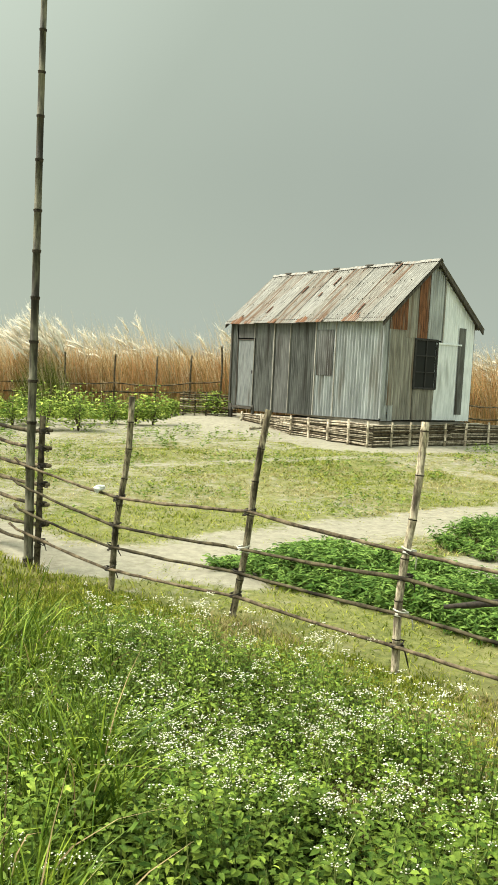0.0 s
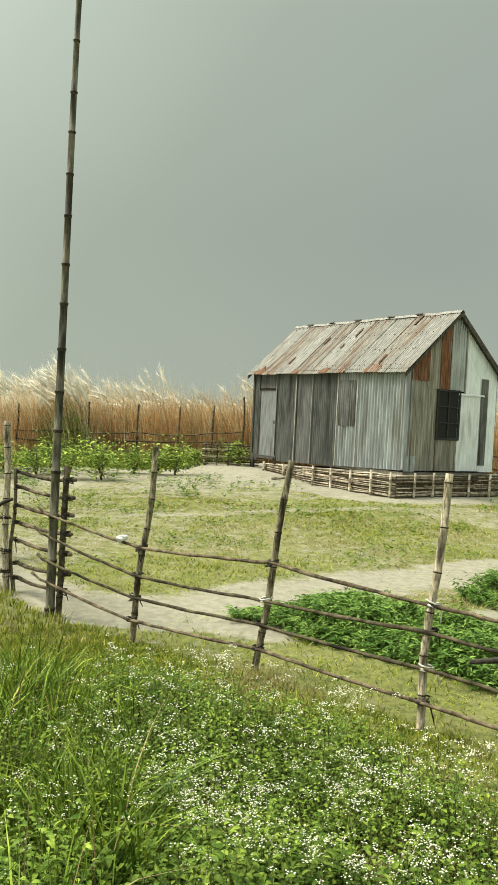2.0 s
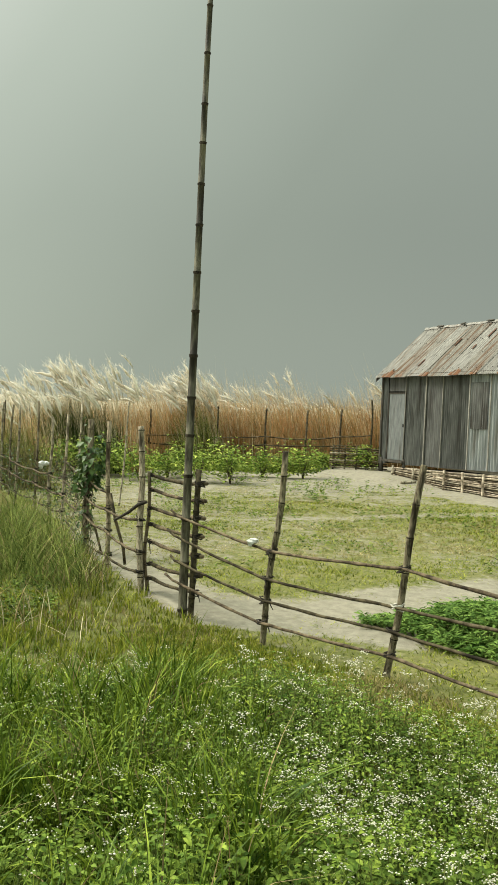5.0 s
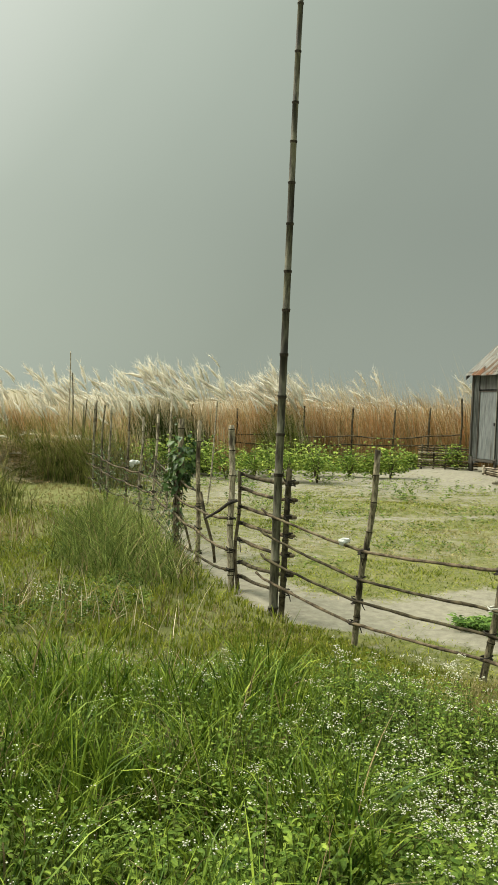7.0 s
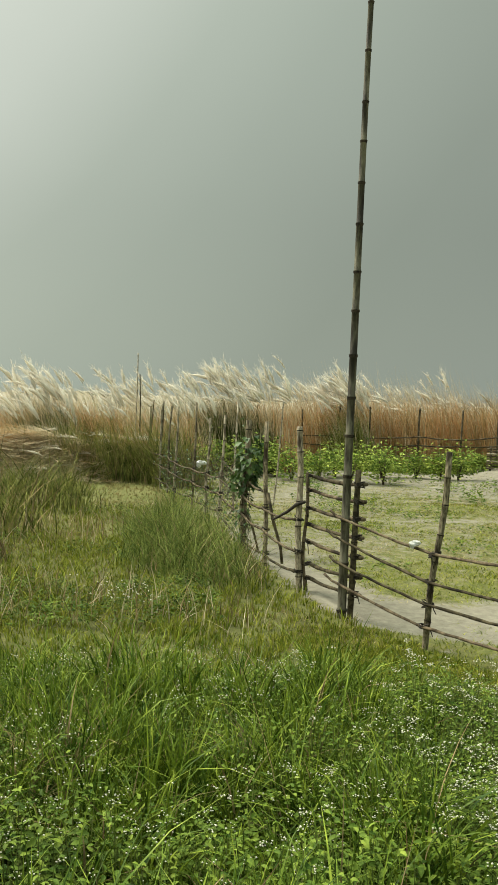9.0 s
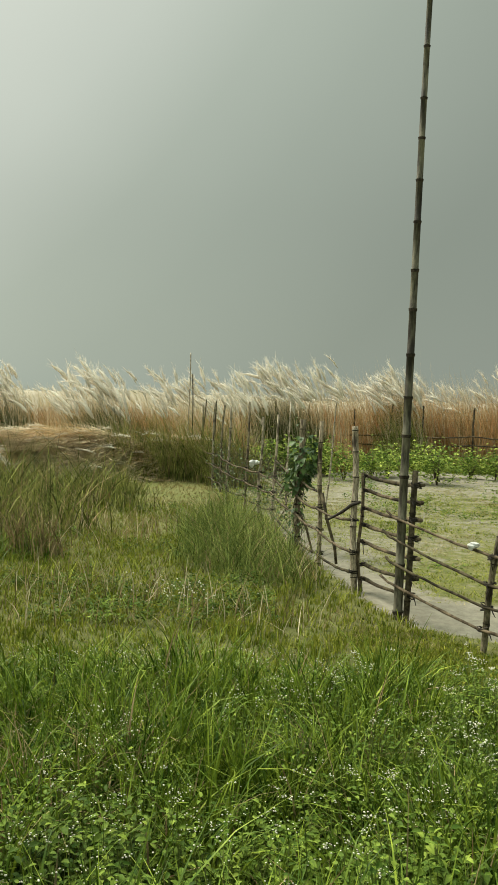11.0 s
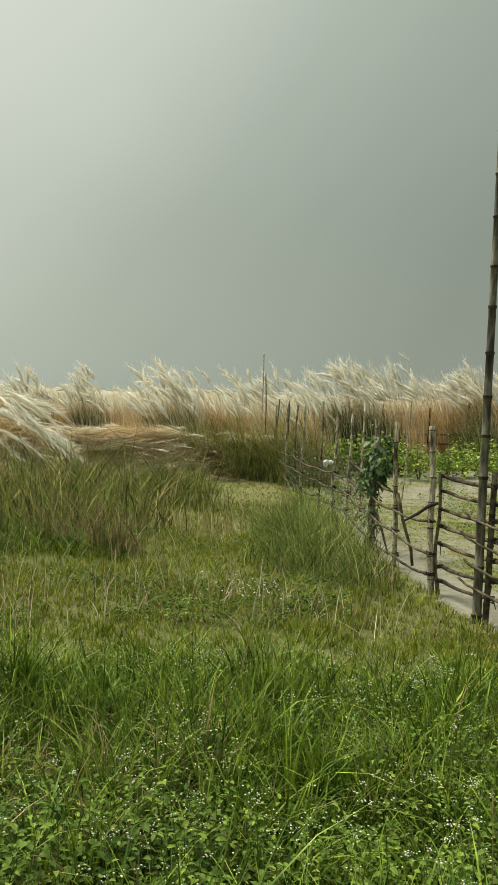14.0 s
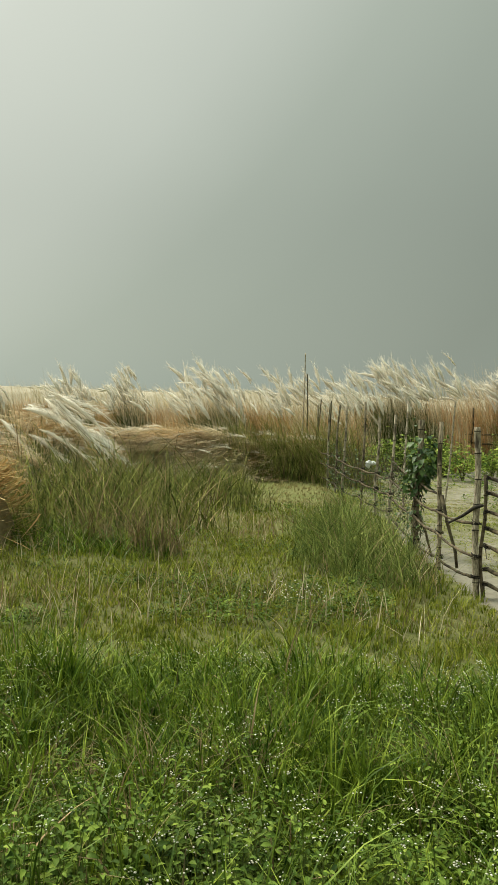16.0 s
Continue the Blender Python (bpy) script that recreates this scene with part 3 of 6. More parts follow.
def sand_share(x, y):
    """How bare and sandy the ground is, 0 to 1."""
    x, y = np.asarray(x, float), np.asarray(y, float)
    inside = fence_side(x, y) > 0
    s = 0.33 + 0.24 * smoothstep(14.5, 19.5, y + 0.3 * x) + 0.25 * smoothstep(19, 22, y)
    s = s + 0.16 * (lumps(x, y, 1.6, 3) - 0.5) * 2 + 0.12 * smoothstep(1.0, -3.0, x)
    low = near_line(x, y, [(-4.4, 11.0), (-3.0, 8.9), (-1.9, 7.6), (-0.8, 7.55), (0.1, 8.3), (1.5, 9.5), (3.6, 11.1), (8, 14)])
    s = np.maximum(s, 0.95 - smoothstep(0.15, 1.15, low + 0.2 * (lumps(x, y, 0.5, 4) - 0.5)))
    front = near_line(x, y, [(-1.6, 7.2), (-0.6, 7.2), (0.15, 6.95)])
    s = np.maximum(s, 0.95 - smoothstep(0.15, 0.5, front))
    up = near_line(x, y, [(-6, 12.6), (-3, 13.5), (0.2, 15.3), (2.8, 16.2), (3.8, 15.4), (4.6, 14.1), (6.5, 12.5)])
    s = np.maximum(s, 0.58 - smoothstep(0.0, 1.1, up + 0.3 * (lumps(x, y, 0.5, 6) - 0.5)))
    beds = near_line(x, y, [(2.0, 7.3), (2.9, 8.2), (3.6, 9.2)])
    s = np.maximum(s, 0.85 - smoothstep(0.3, 0.7, beds))
    lx, ly = local(x, y)
    d = np.hypot(np.maximum(np.maximum(-7.0 - lx, lx - 0.4), 0), np.maximum(np.maximum(-0.6 - ly, ly - 4.0), 0))
    s = np.maximum(s, 1.0 - smoothstep(0.7, 2.2, d + 0.5 * (lumps(x, y, 0.9, 5) - 0.5)))
    s = np.where(inside, s, 0.0) - 0.16 * smoothstep(1.6, 0.3, near_line(x, y, FENCE[:5])) * (s < 0.6)
    # outside the fence: a bare dry patch and a worn strip by the flowers
    dry = 0.20 - 0.20 * smoothstep(0.5, 1.9, near_line(x, y, [(-9.2, 15.5), (-7.0, 14.3)]))
    worn = 0.30 - 0.3 * smoothstep(0.1, 0.6, near_line(x, y, [(0.75, 4.6), (1.5, 3.9), (2.3, 3.2)]))
    s = np.where(inside, s, np.maximum(np.maximum(dry, worn), 0.05))
    return np.clip(np.where(np.hypot(x, y) > 45, 0.2, s), 0, 1)


def fence_side(x, y):
    """Positive inside the yard."""
    x, y = np.asarray(x, float), np.asarray(y, float)
    pts = sorted(FENCE)
    fx, fy = np.array([p[0] for p in pts]), np.array([p[1] for p in pts])
    line = np.interp(x, fx, fy)
    line = np.where(x > fx[-1], fy[-1] - (x - fx[-1]) * 0.9, line)
    line = np.where(x < fx[0], 999, line)
    return y - line

# ---------------------------------------------------------------- ground
def axis_steps(lo, hi, step, far):
    inner = list(np.arange(lo, hi, step))
    out, d = [], step
    p = hi
    while p < far:
        out.append(p)
        d *= 1.22
        p += d
    low, d, p = [], step, lo
    while p > -far:
        d *= 1.22
        p -= d
        low.append(p)
    return np.array(low[::-1] + inner + out)


def build_ground():
    xs, ys = axis_steps(-15, 9, 0.11, 1500), axis_steps(0.5, 27, 0.11, 1500)
    gx, gy = np.meshgrid(xs, ys)
    V = np.stack([gx, gy, height(gx, gy)], -1).reshape(-1, 3)
    nx, ny = len(xs), len(ys)
    i = (np.arange(ny - 1)[:, None] * nx + np.arange(nx - 1)).ravel()
    me = mesh_np("ground", V, np.stack([i, i + 1, i + nx + 1, i + nx], 1), M_GROUND, smooth=True)
    at = me.attributes.new("sand", "FLOAT", "POINT")
    at.data.foreach_set("value", sand_share(V[:, 0], V[:, 1]).astype(np.float32))
    # where plants stand: the ground is painted darker for the shade between them
    lush_shade = me.attributes.new("lush_shade", "FLOAT", "POINT")
    shade_share = (0.3 * smoothstep(15, 9, np.hypot(V[:, 0], V[:, 1])) + 0.7 * smoothstep(5.5, 4.7, np.hypot(V[:, 0], V[:, 1]))) * (fence_side(V[:, 0], V[:, 1]) < -0.2)
    shade_share = shade_share * np.maximum(smoothstep(0.2, -0.8, V[:, 0]), smoothstep(4.6, 3.8, np.hypot(V[:, 0], V[:, 1])))
    shade_share = shade_share * smoothstep(0.6, 1.8, V[:, 1] - 0.3 * np.abs(V[:, 0]))
    shade_share = shade_share * np.clip(1 - 1.6 * sand_share(V[:, 0], V[:, 1]), 0, 1)
    lush_shade.data.foreach_set("value", shade_share.astype(np.float32))
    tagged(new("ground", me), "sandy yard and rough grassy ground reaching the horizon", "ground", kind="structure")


build_ground()

# ---------------------------------------------------------------- tin house
HM = pose(HOUSE[0], HOUSE[1], FLOOR, 0, 0, HOUSE[2])
house = empty("tin_house", HM, "small patched corrugated tin house with a rusty gable roof", "house")


def sheet(name, width, z0, z1, material, m, pitch=0.076, depth=0.009, parent=None, slope=None, label="", seed=0):
    """A corrugated sheet standing in local x,z, facing -y; slope(x) trims its top or bottom."""
    n = max(2, int(round(width / pitch)))
    xs = np.linspace(0, width, n * 6 + 1)
    rows = 5
    rnd = np.random.default_rng(seed)
    warp = rnd.normal(0, 0.004, 3)
    V, F = [], []
    for lift in (0.0, 0.002):
        for r in range(rows):
            for x in xs:
                lo, hi = (slope(x) if slope else (z0, z1))
                t = r / (rows - 1)
                z = lo + (hi - lo) * t
                y = -depth * math.cos(2 * math.pi * x / pitch) + warp[0] * math.sin(3 * t + x) + warp[1] * t + lift
                V.append((x, y, z))
    k = len(xs)
    half = rows * k
    for r in range(rows - 1):
        for i in range(k - 1):
            a = r * k + i
            F.append((a, a + 1, a + k + 1, a + k))
            b = half + a
            F.append((b, b + k, b + k + 1, b + 1))
    me = poly_mesh(name, V, F, material, smooth=True)
    ob = put(name, me, parent, label)
    ob.matrix_local = m
    return ob


def bottom(x):
    """The lower edge of the long wall sinks towards its far end."""
    return 0.02 + 0.030 * x


EAVE_TOP = WALL - 0.03


def build_house():
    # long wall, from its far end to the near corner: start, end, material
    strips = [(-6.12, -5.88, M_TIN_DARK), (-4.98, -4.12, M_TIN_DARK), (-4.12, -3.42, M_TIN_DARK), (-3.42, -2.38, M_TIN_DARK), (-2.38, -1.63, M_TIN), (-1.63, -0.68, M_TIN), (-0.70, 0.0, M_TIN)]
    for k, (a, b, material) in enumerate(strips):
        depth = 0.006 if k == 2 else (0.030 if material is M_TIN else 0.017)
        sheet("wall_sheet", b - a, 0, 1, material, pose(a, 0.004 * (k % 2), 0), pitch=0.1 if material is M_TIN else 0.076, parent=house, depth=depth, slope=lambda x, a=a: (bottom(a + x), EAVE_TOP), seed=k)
    # darker upper patch
    sheet("patch_sheet", 0.60, 0, 1, M_TIN_DARK, pose(-2.30, -0.036, 0), parent=house, slope=lambda x: (0.95, 2.06), seed=31, label="dull tin patch")
    # a plain tin door leaf, closed, with a small panel over it
    door = put("door", box_mesh("door", (0.80, 0.03, 1.82), M_DOOR, (0, 0, 0.91), 0.006), house, "closed grey tin door")
    door.matrix_local = pose(-5.44, 0.02, -0.02)
    for x in (-0.40, 0.40):
        put("stile", box_mesh("stile", (0.035, 0.02, 1.84), M_WOOD, (x, -0.025, 0.91)), door)
    put("rail", box_mesh("rail", (0.76, 0.02, 0.03), M_WOOD, (0, -0.025, 1.83)), door)
    put("latch", box_mesh("latch", (0.05, 0.03, 0.09), M_FRAME, (0.36, -0.045, 0.95)), door, "dark iron latch")
    ob = put("lintel_panel", box_mesh("lintel_panel", (0.84, 0.02, EAVE_TOP - 1.86), M_TIN_DARK, (-5.44, 0.02, (EAVE_TOP + 1.86) / 2)), house)
    ob = put("door_sill", box_mesh("door_sill", (0.95, 0.14, 0.06), M_WOOD, (-5.42, -0.04, -0.06)), house)
    for x, y, r in ((-6.08, 0.0, 0.06), (-4.98, -0.02, 0.05)):
        v, f, i = rings([(x, y, -0.52), (x + 0.01, y, -0.2), (x, y, 0.02)], [r, r * 0.95, r * 0.9], 8)
        put("stilt", poly_mesh("stilt", v, f, M_WOOD, smooth=True), house)
    for x, w in ((-6.14, 0.07), (-5.02, 0.02), (-4.12, 0.035), (-3.42, 0.022), (-2.38, 0.035), (-1.63, 0.03)):
        v = box_mesh("batten", (w, 0.03, EAVE_TOP - bottom(x)), M_WOOD if x < -6 else M_BATTEN, (x, -0.028, (EAVE_TOP + bottom(x)) / 2))
        put("batten", v, house)
    # gable wall, local frame turned so that the sheet's x runs along the house's y and it faces +x
    G = pose(0, 0, 0, 0, 0, 90)

    def roofline(y):
        return WALL + RISE * (1 - abs(y - WIDE / 2) / (WIDE / 2)) - 0.05

    gable = [(0.0, 0.20, 0.0, None, M_TIN, 0.0), (0.12, 0.34, 0.35, 2.16, M_TIN_BROWN, 0.008), (0.20, 0.36, 0.0, 0.37, M_TIN, 0.004), (0.34, 0.99, 0.02, 2.10, M_TIN_BROWN, 0.0),
             (0.97, 1.68, 0.02, 0.76, M_TIN_BROWN, 0.010), (1.64, 2.52, 0.02, 1.86, M_TIN_BRIGHT, 0.006), (2.50, 2.98, 0.0, None, M_TIN_BRIGHT, 0.0),
             (2.42, 2.66, 0.16, 2.24, M_TIN_DARK, 0.018), (0.12, 0.66, 2.08, None, M_RUST, 0.02), (0.62, 1.04, 1.92, None, M_TIN_BROWN, 0.006), (1.00, 1.36, 1.92, None, M_RUST, 0.016),
             (1.34, 1.86, 1.90, None, M_TIN, 0.010), (1.84, 2.54, 1.80, None, M_TIN_BRIGHT, 0.0)]
    for k, (a, b, z0, z1, material, proud) in enumerate(gable):
        m = pose(0.008 + proud, a, 0, 0, 0, 90)
        sheet("gable_sheet", b - a, 0, 1, material, m, parent=house, slope=(lambda x, a=a, z0=z0, z1=z1: (z0, min(z1, roofline(a + x)) if z1 else roofline(a + x))), seed=40 + k, depth=0.004 if material is M_TIN_BRIGHT else 0.009)
    put("batten", box_mesh("batten", (0.03, 0.03, 1.55), M_BATTEN, (0.03, 1.85, 2.62)), house)
    put("batten", box_mesh("batten", (0.03, 0.88, 0.04), M_TIN_BRIGHT, (0.03, 2.09, 1.83)), house)
    put("corner_flashing", box_mesh("corner_flashing", (0.075, 0.075, EAVE_TOP - 0.06), M_TIN, (0.0, 0.0, (EAVE_TOP + 0.02) / 2), 0.02), house)
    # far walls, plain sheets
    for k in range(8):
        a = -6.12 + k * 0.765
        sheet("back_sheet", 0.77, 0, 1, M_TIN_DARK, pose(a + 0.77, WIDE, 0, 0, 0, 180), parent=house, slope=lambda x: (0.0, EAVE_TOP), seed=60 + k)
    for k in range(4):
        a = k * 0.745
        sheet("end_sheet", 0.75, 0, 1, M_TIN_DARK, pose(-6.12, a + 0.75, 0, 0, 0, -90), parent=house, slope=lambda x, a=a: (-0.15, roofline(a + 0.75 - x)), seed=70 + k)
    put("floor_slab", box_mesh("floor_slab", (6.0, 2.85, 0.08), M_EARTH, (-3.06, 1.49, -0.06)), house)
    # window with its dark leaf of six panes
    win = put("window", box_mesh("window", (0.02, 0.70, 1.13), M_GLASS, (0, 0, 0)), house, "dark closed six-pane window")
    win.matrix_local = pose(0.005, 1.33, 1.33)
    for y, z, sy, sz in ((0, 0.565, 0.76, 0.05), (0, -0.565, 0.76, 0.05), (-0.36, 0, 0.05, 1.13), (0.36, 0, 0.05, 1.13), (0, 0, 0.035, 1.12), (0, 0.19, 0.70, 0.03), (0, -0.19, 0.70, 0.03)):
        put("frame_bar", box_mesh("frame_bar", (0.05, sy, sz), M_FRAME, (0.022, y, z)), win)
    for y in (-0.17, 0.17):
        for z in (0.37, 0, -0.37):
            put("pane", box_mesh("pane", (0.006, 0.30, 0.33), M_GLASS, (0.016, y, z), 0), win)
    # roof
    roof = empty("roof")
    roof.parent = house
    over_g, over_e = 0.14, 0.20
    slope_len = math.hypot(WIDE / 2 + over_e, RISE * (WIDE / 2 + over_e) / (WIDE / 2))
    tilt = math.degrees(math.atan2(RISE, WIDE / 2))
    total = LONG + 2 * over_g
    n = 9
    w = total / n
    low = WALL - RISE / (WIDE / 2) * over_e
    for k in range(n):
        x = -LONG - over_g + k * w
        material = M_RUST_ROOF if k in (1, 3, 5, 7) else M_ROOF
        for side in (0, 1):
            if side == 0:
                m = pose(x, -over_e, low, tilt - 90, 0, 0)
            else:
                m = pose(x + w, WIDE + over_e, low, tilt - 90, 0, 180)
            m = m @ pose(0, -0.018 - 0.004 * (k % 2), 0)
            jag = random.Random(k + 50 * side)
            e = jag.uniform(-0.025, 0.02)
            sheet("roof_sheet", w + 0.03, 0, 1, material, m, parent=roof, slope=lambda q, e=e: (e, slope_len + 0.02), seed=90 + k + 20 * side, depth=0.011)
    # rust eating up from the eaves
    for k, (x, wide, rise) in enumerate(((-5.95, 0.42, 0.40), (-5.3, 0.25, 0.22), (-3.0, 0.36, 0.30), (-2.2, 0.22, 0.18), (-1.25, 0.50, 0.42), (-4.2, 0.3, 0.22))):
        m = pose(x, -over_e, low, tilt - 90, 0, 0) @ pose(0, -0.034, 0)
        sheet("rust_patch", wide, 0, 1, M_RUST, m, parent=roof, slope=lambda q, k=k, wide=wide, rise=rise: (-0.01, rise * (0.35 + 0.65 * math.sin(math.pi * min(1, max(0, q / wide))) * (0.7 + 0.3 * math.sin(q * 41 + k)))), seed=130 + k, depth=0.011)
    v, f = [], []
    steps = 36
    for i in range(steps + 1):
        x = -LONG - over_g - 0.02 + (total + 0.04) * i / steps
        j = random.Random(i).uniform(-0.012, 0.012)
        top = WALL + RISE + 0.045 + j
        v += [(x, WIDE / 2 - 0.085, top - 0.065), (x, WIDE / 2 - 0.02, top), (x, WIDE / 2 + 0.02, top), (x, WIDE / 2 + 0.085, top - 0.065)]
    for i in range(steps):
        for q in range(3):
            f.append((i * 4 + q, i * 4 + q + 1, i * 4 + q + 5, i * 4 + q + 4))
    put("ridge_cap", poly_mesh("ridge_cap", v, f, M_ROOF), roof, "dented tin ridge cap")
    for k, (x, a) in enumerate(((-5.6, 8), (-4.6, -12), (-3.5, 5), (-2.2, 14), (-1.2, -6))):
        ob = put("ridge_scrap", box_mesh("ridge_scrap", (0.24, 0.07, 0.015), M_WOOD), roof)
        ob.matrix_local = pose(x, WIDE / 2 - 0.06, WALL + RISE + 0.045, 30, 0, a)
    # roof timbers: barge boards and purlin ends on both gables
    for x in (over_g - 0.02, -LONG - over_g + 0.02):
        for side in (-1, 1):
            y0, z0 = WIDE / 2 + side * (WIDE / 2 + over_e - 0.02), low - 0.045
            y1, z1 = WIDE / 2, WALL + RISE - 0.045
            v = []
            for yy, zz in ((y0, z0), (y1, z1)):
                for dx in (-0.02, 0.02):
                    v += [(x + dx, yy, zz - 0.05), (x + dx, yy, zz + 0.035)]
            put("barge_board", poly_mesh("barge_board", v, [(0, 1, 3, 2), (4, 6, 7, 5), (0, 4, 5, 1), (2, 3, 7, 6), (0, 2, 6, 4), (1, 5, 7, 3)], M_WOOD), roof)
    for y in (-0.1, WIDE + 0.08):
        put("purlin", box_mesh("purlin", (LONG + 0.3, 0.05, 0.06), M_WOOD, (-LONG / 2, y, WALL - 0.1)), roof)
    # nail heads in rows over the near slope, and lifted dark scraps
    bm = bmesh.new()
    rnd = random.Random(4)
    for r in range(4):
        for k in range(34):
            s = 0.12 + r * 0.27 + rnd.uniform(-0.01, 0.01)
            x = -LONG + k * LONG / 34 + rnd.uniform(-0.05, 0.05)
            y, z = -over_e + s * (WIDE / 2 + over_e), low + s * (WALL + RISE - low)
            bmesh.ops.create_cone(bm, cap_ends=True, segments=6, radius1=0.014, radius2=0.006, depth=0.016, matrix=pose(x, y - 0.028, z + 0.028, tilt, 0, 0))
    me = bpy.data.meshes.new("nail_heads")
    bm.to_mesh(me)
    bm.free()
    me.materials.append(M_WOOD)
    tagged(put("nail_heads", me, roof), kind="stuff")
    for x, s, l in ((-4.0, 0.62, 0.3), (-2.95, 0.75, 0.34), (-3.1, 0.5, 0.18), (-1.05, 0.9, 0.4), (-1.0, 0.22, 0.3), (-4.7, 0.25, 0.28)):
        y, z = -over_e + s * (WIDE / 2 + over_e), low + s * (WALL + RISE - low)
        ob = put("rust_scrap", box_mesh("rust_scrap", (0.06, l, 0.012), M_DARKRUST, (0, 0, 0), 0.003), roof)
        ob.matrix_local = pose(x, y - 0.03, z + 0.035, tilt, 0, rnd.uniform(-4, 4))


build_house()

# raised earth under the house, held by stakes and stacked split bamboo
def build_plinth():
    xs, ys = np.linspace(-4.9, 0.32, 60), np.linspace(-0.48, 3.9, 40)
    gx, gy = np.meshgrid(xs, ys)
    edge = np.minimum.reduce([gx + 4.9, 0.32 - gx, gy + 0.48, 3.9 - gy])
    top = FLOOR - 0.16 + 0.035 * gx + 0.06 * (lumps(gx + 9, gy + 9, 0.5, 8) - 0.5)
    gz = np.where(edge > 0.02, top + 0.10 * smoothstep(0, 0.5, edge), -0.05)
    V = np.stack([HOUSE[0] + gx * HX[0] + gy * HY[0], HOUSE[1] + gx * HX[1] + gy * HY[1], gz], -1).reshape(-1, 3)
    i = (np.arange(39)[:, None] * 60 + np.arange(59)).ravel()
    tagged(new("earth_plinth", mesh_np("earth_plinth", V, np.stack([i, i + 1, i + 61, i + 60], 1), M_EARTH)), "raised packed sandy earth under the house", "earth", kind="structure")
    wall = empty("bamboo_retaining_wall", HM, "low retaining wall of stacked split bamboo and stakes", "retaining wall")
    rnd = random.Random(12)

    def foot(lx, ly):
        x, y = HOUSE[0] + lx * HX[0] + ly * HY[0], HOUSE[1] + lx * HX[1] + ly * HY[1]
        return float(height(x, y)) - FLOOR

    # (line of the wall, stake places)
    runs = [((-4.6, -0.62), (0.46, -0.62), [0.02, 0.2, 0.44, 0.58, 0.72, 0.86, 0.985]), ((0.48, -0.60), (0.48, 4.05), [0.10, 0.22, 0.345, 0.47, 0.62, 0.80, 0.97])]
    for r, (a, b, stakes) in enumerate(runs):
        a, b = Vector((*a, 0)), Vector((*b, 0))
        out = Vector((0, -0.035, 0)) if r == 0 else Vector((0.035, 0, 0))
        for s in stakes:
            p = a.lerp(b, s) + out * 2.0
            z = foot(p.x, p.y)
            culm_part("stake", (p.x, p.y, z - 0.12), (p.x + rnd.uniform(-0.02, 0.02), p.y + rnd.uniform(-0.02, 0.02), top_of(r, s) + rnd.uniform(0.02, 0.07)), 0.031, 0.027, wall, rnd.random(), 0.3, M_PALE, 0.006)
        lo0, lo1 = foot(a.x, a.y), foot(b.x, b.y)
        # an added sheet behind the slats; its dark colour paints the shade in the gaps
        back = -out * 0.9
        put("gap_shade_sheet", poly_mesh("gap_shade_sheet", [tuple(a + back + Vector((0, 0, lo0 - 0.1))), tuple(b + back + Vector((0, 0, lo1 - 0.1))), tuple(b + back + Vector((0, 0, top_of(r, 1) - 0.03))), tuple(a + back + Vector((0, 0, top_of(r, 0) - 0.03))),
            tuple(a + back * 1.5 + Vector((0, 0, lo0 - 0.1))), tuple(b + back * 1.5 + Vector((0, 0, lo1 - 0.1))), tuple(b + back * 1.5 + Vector((0, 0, top_of(r, 1) - 0.03))), tuple(a + back * 1.5 + Vector((0, 0, top_of(r, 0) - 0.03)))],
            [(0, 1, 2, 3), (7, 6, 5, 4), (3, 2, 6, 7), (0, 4, 5, 1), (1, 5, 6, 2), (0, 3, 7, 4)], M_GAP_SHADE), wall, "added dark sheet standing in for shade between the split bamboo")
        n = 12
        for k in range(n):
            cuts = [0.0] + sorted(rnd.uniform(0.2, 0.8) for _ in range(2)) + [1.0]
            for c0, c1 in zip(cuts, cuts[1:]):
                p, q = a.lerp(b, max(0, c0 - 0.05)), a.lerp(b, min(1, c1 + 0.02))
                pts = []
                for (w, s) in ((p, max(0, c0 - 0.05)), (p.lerp(q, 0.5), (c0 + c1) / 2), (q, min(1, c1 + 0.02))):
                    lo, hi = foot(w.x, w.y) + 0.02, top_of(r, s)
                    z = lo + (hi - lo) * (k + 0.5) / n + rnd.uniform(-0.02, 0.02)
                    pts.append(w + Vector((0, 0, z)) + out * rnd.uniform(-0.3, 0.35))
                rr = rnd.uniform(0.009, 0.017)
                v, f, i = rings(pts, [rr, rr, rr * 0.85], 6)
                put("split_bamboo", poly_mesh("split_bamboo", v, f, M_PALE if rnd.random() < 0.78 else M_RAIL, smooth=True), wall)


def top_of(run, s):
    return (-0.17 + 0.14 * s) if run == 0 else (-0.03 + 0.0 * s)


build_plinth()
# a fallen length of bamboo by the wall
v, f, i = culm((0, 0, 0.035), (0.42, 0.1, 0.05), 0.035, 0.03, 0.25, 3)
ob = tagged(new("bamboo_offcut", poly_mesh("bamboo_offcut", v, f, [M_PALE, M_NODE], i, True)), "pale bamboo offcut lying on the sand", "bamboo")
px, py = HOUSE[0] - 3.3 * HX[0] - 1.25 * HY[0], HOUSE[1] - 3.3 * HX[1] - 1.25 * HY[1]
ob.matrix_world = pose(px, py, float(height(px, py)), 0, 0, 20)

# ---------------------------------------------------------------- tall pole and fences
def gz(x, y):
    return float(height(x, y))


px, py = -1.668, 7.13
v, f, i = culm((px, py, gz(px, py) - 0.2), (px + 0.040, py + 0.05, 7.2), 0.041, 0.0175, 0.385, 21, 0.045, 14, 1.2, 1)
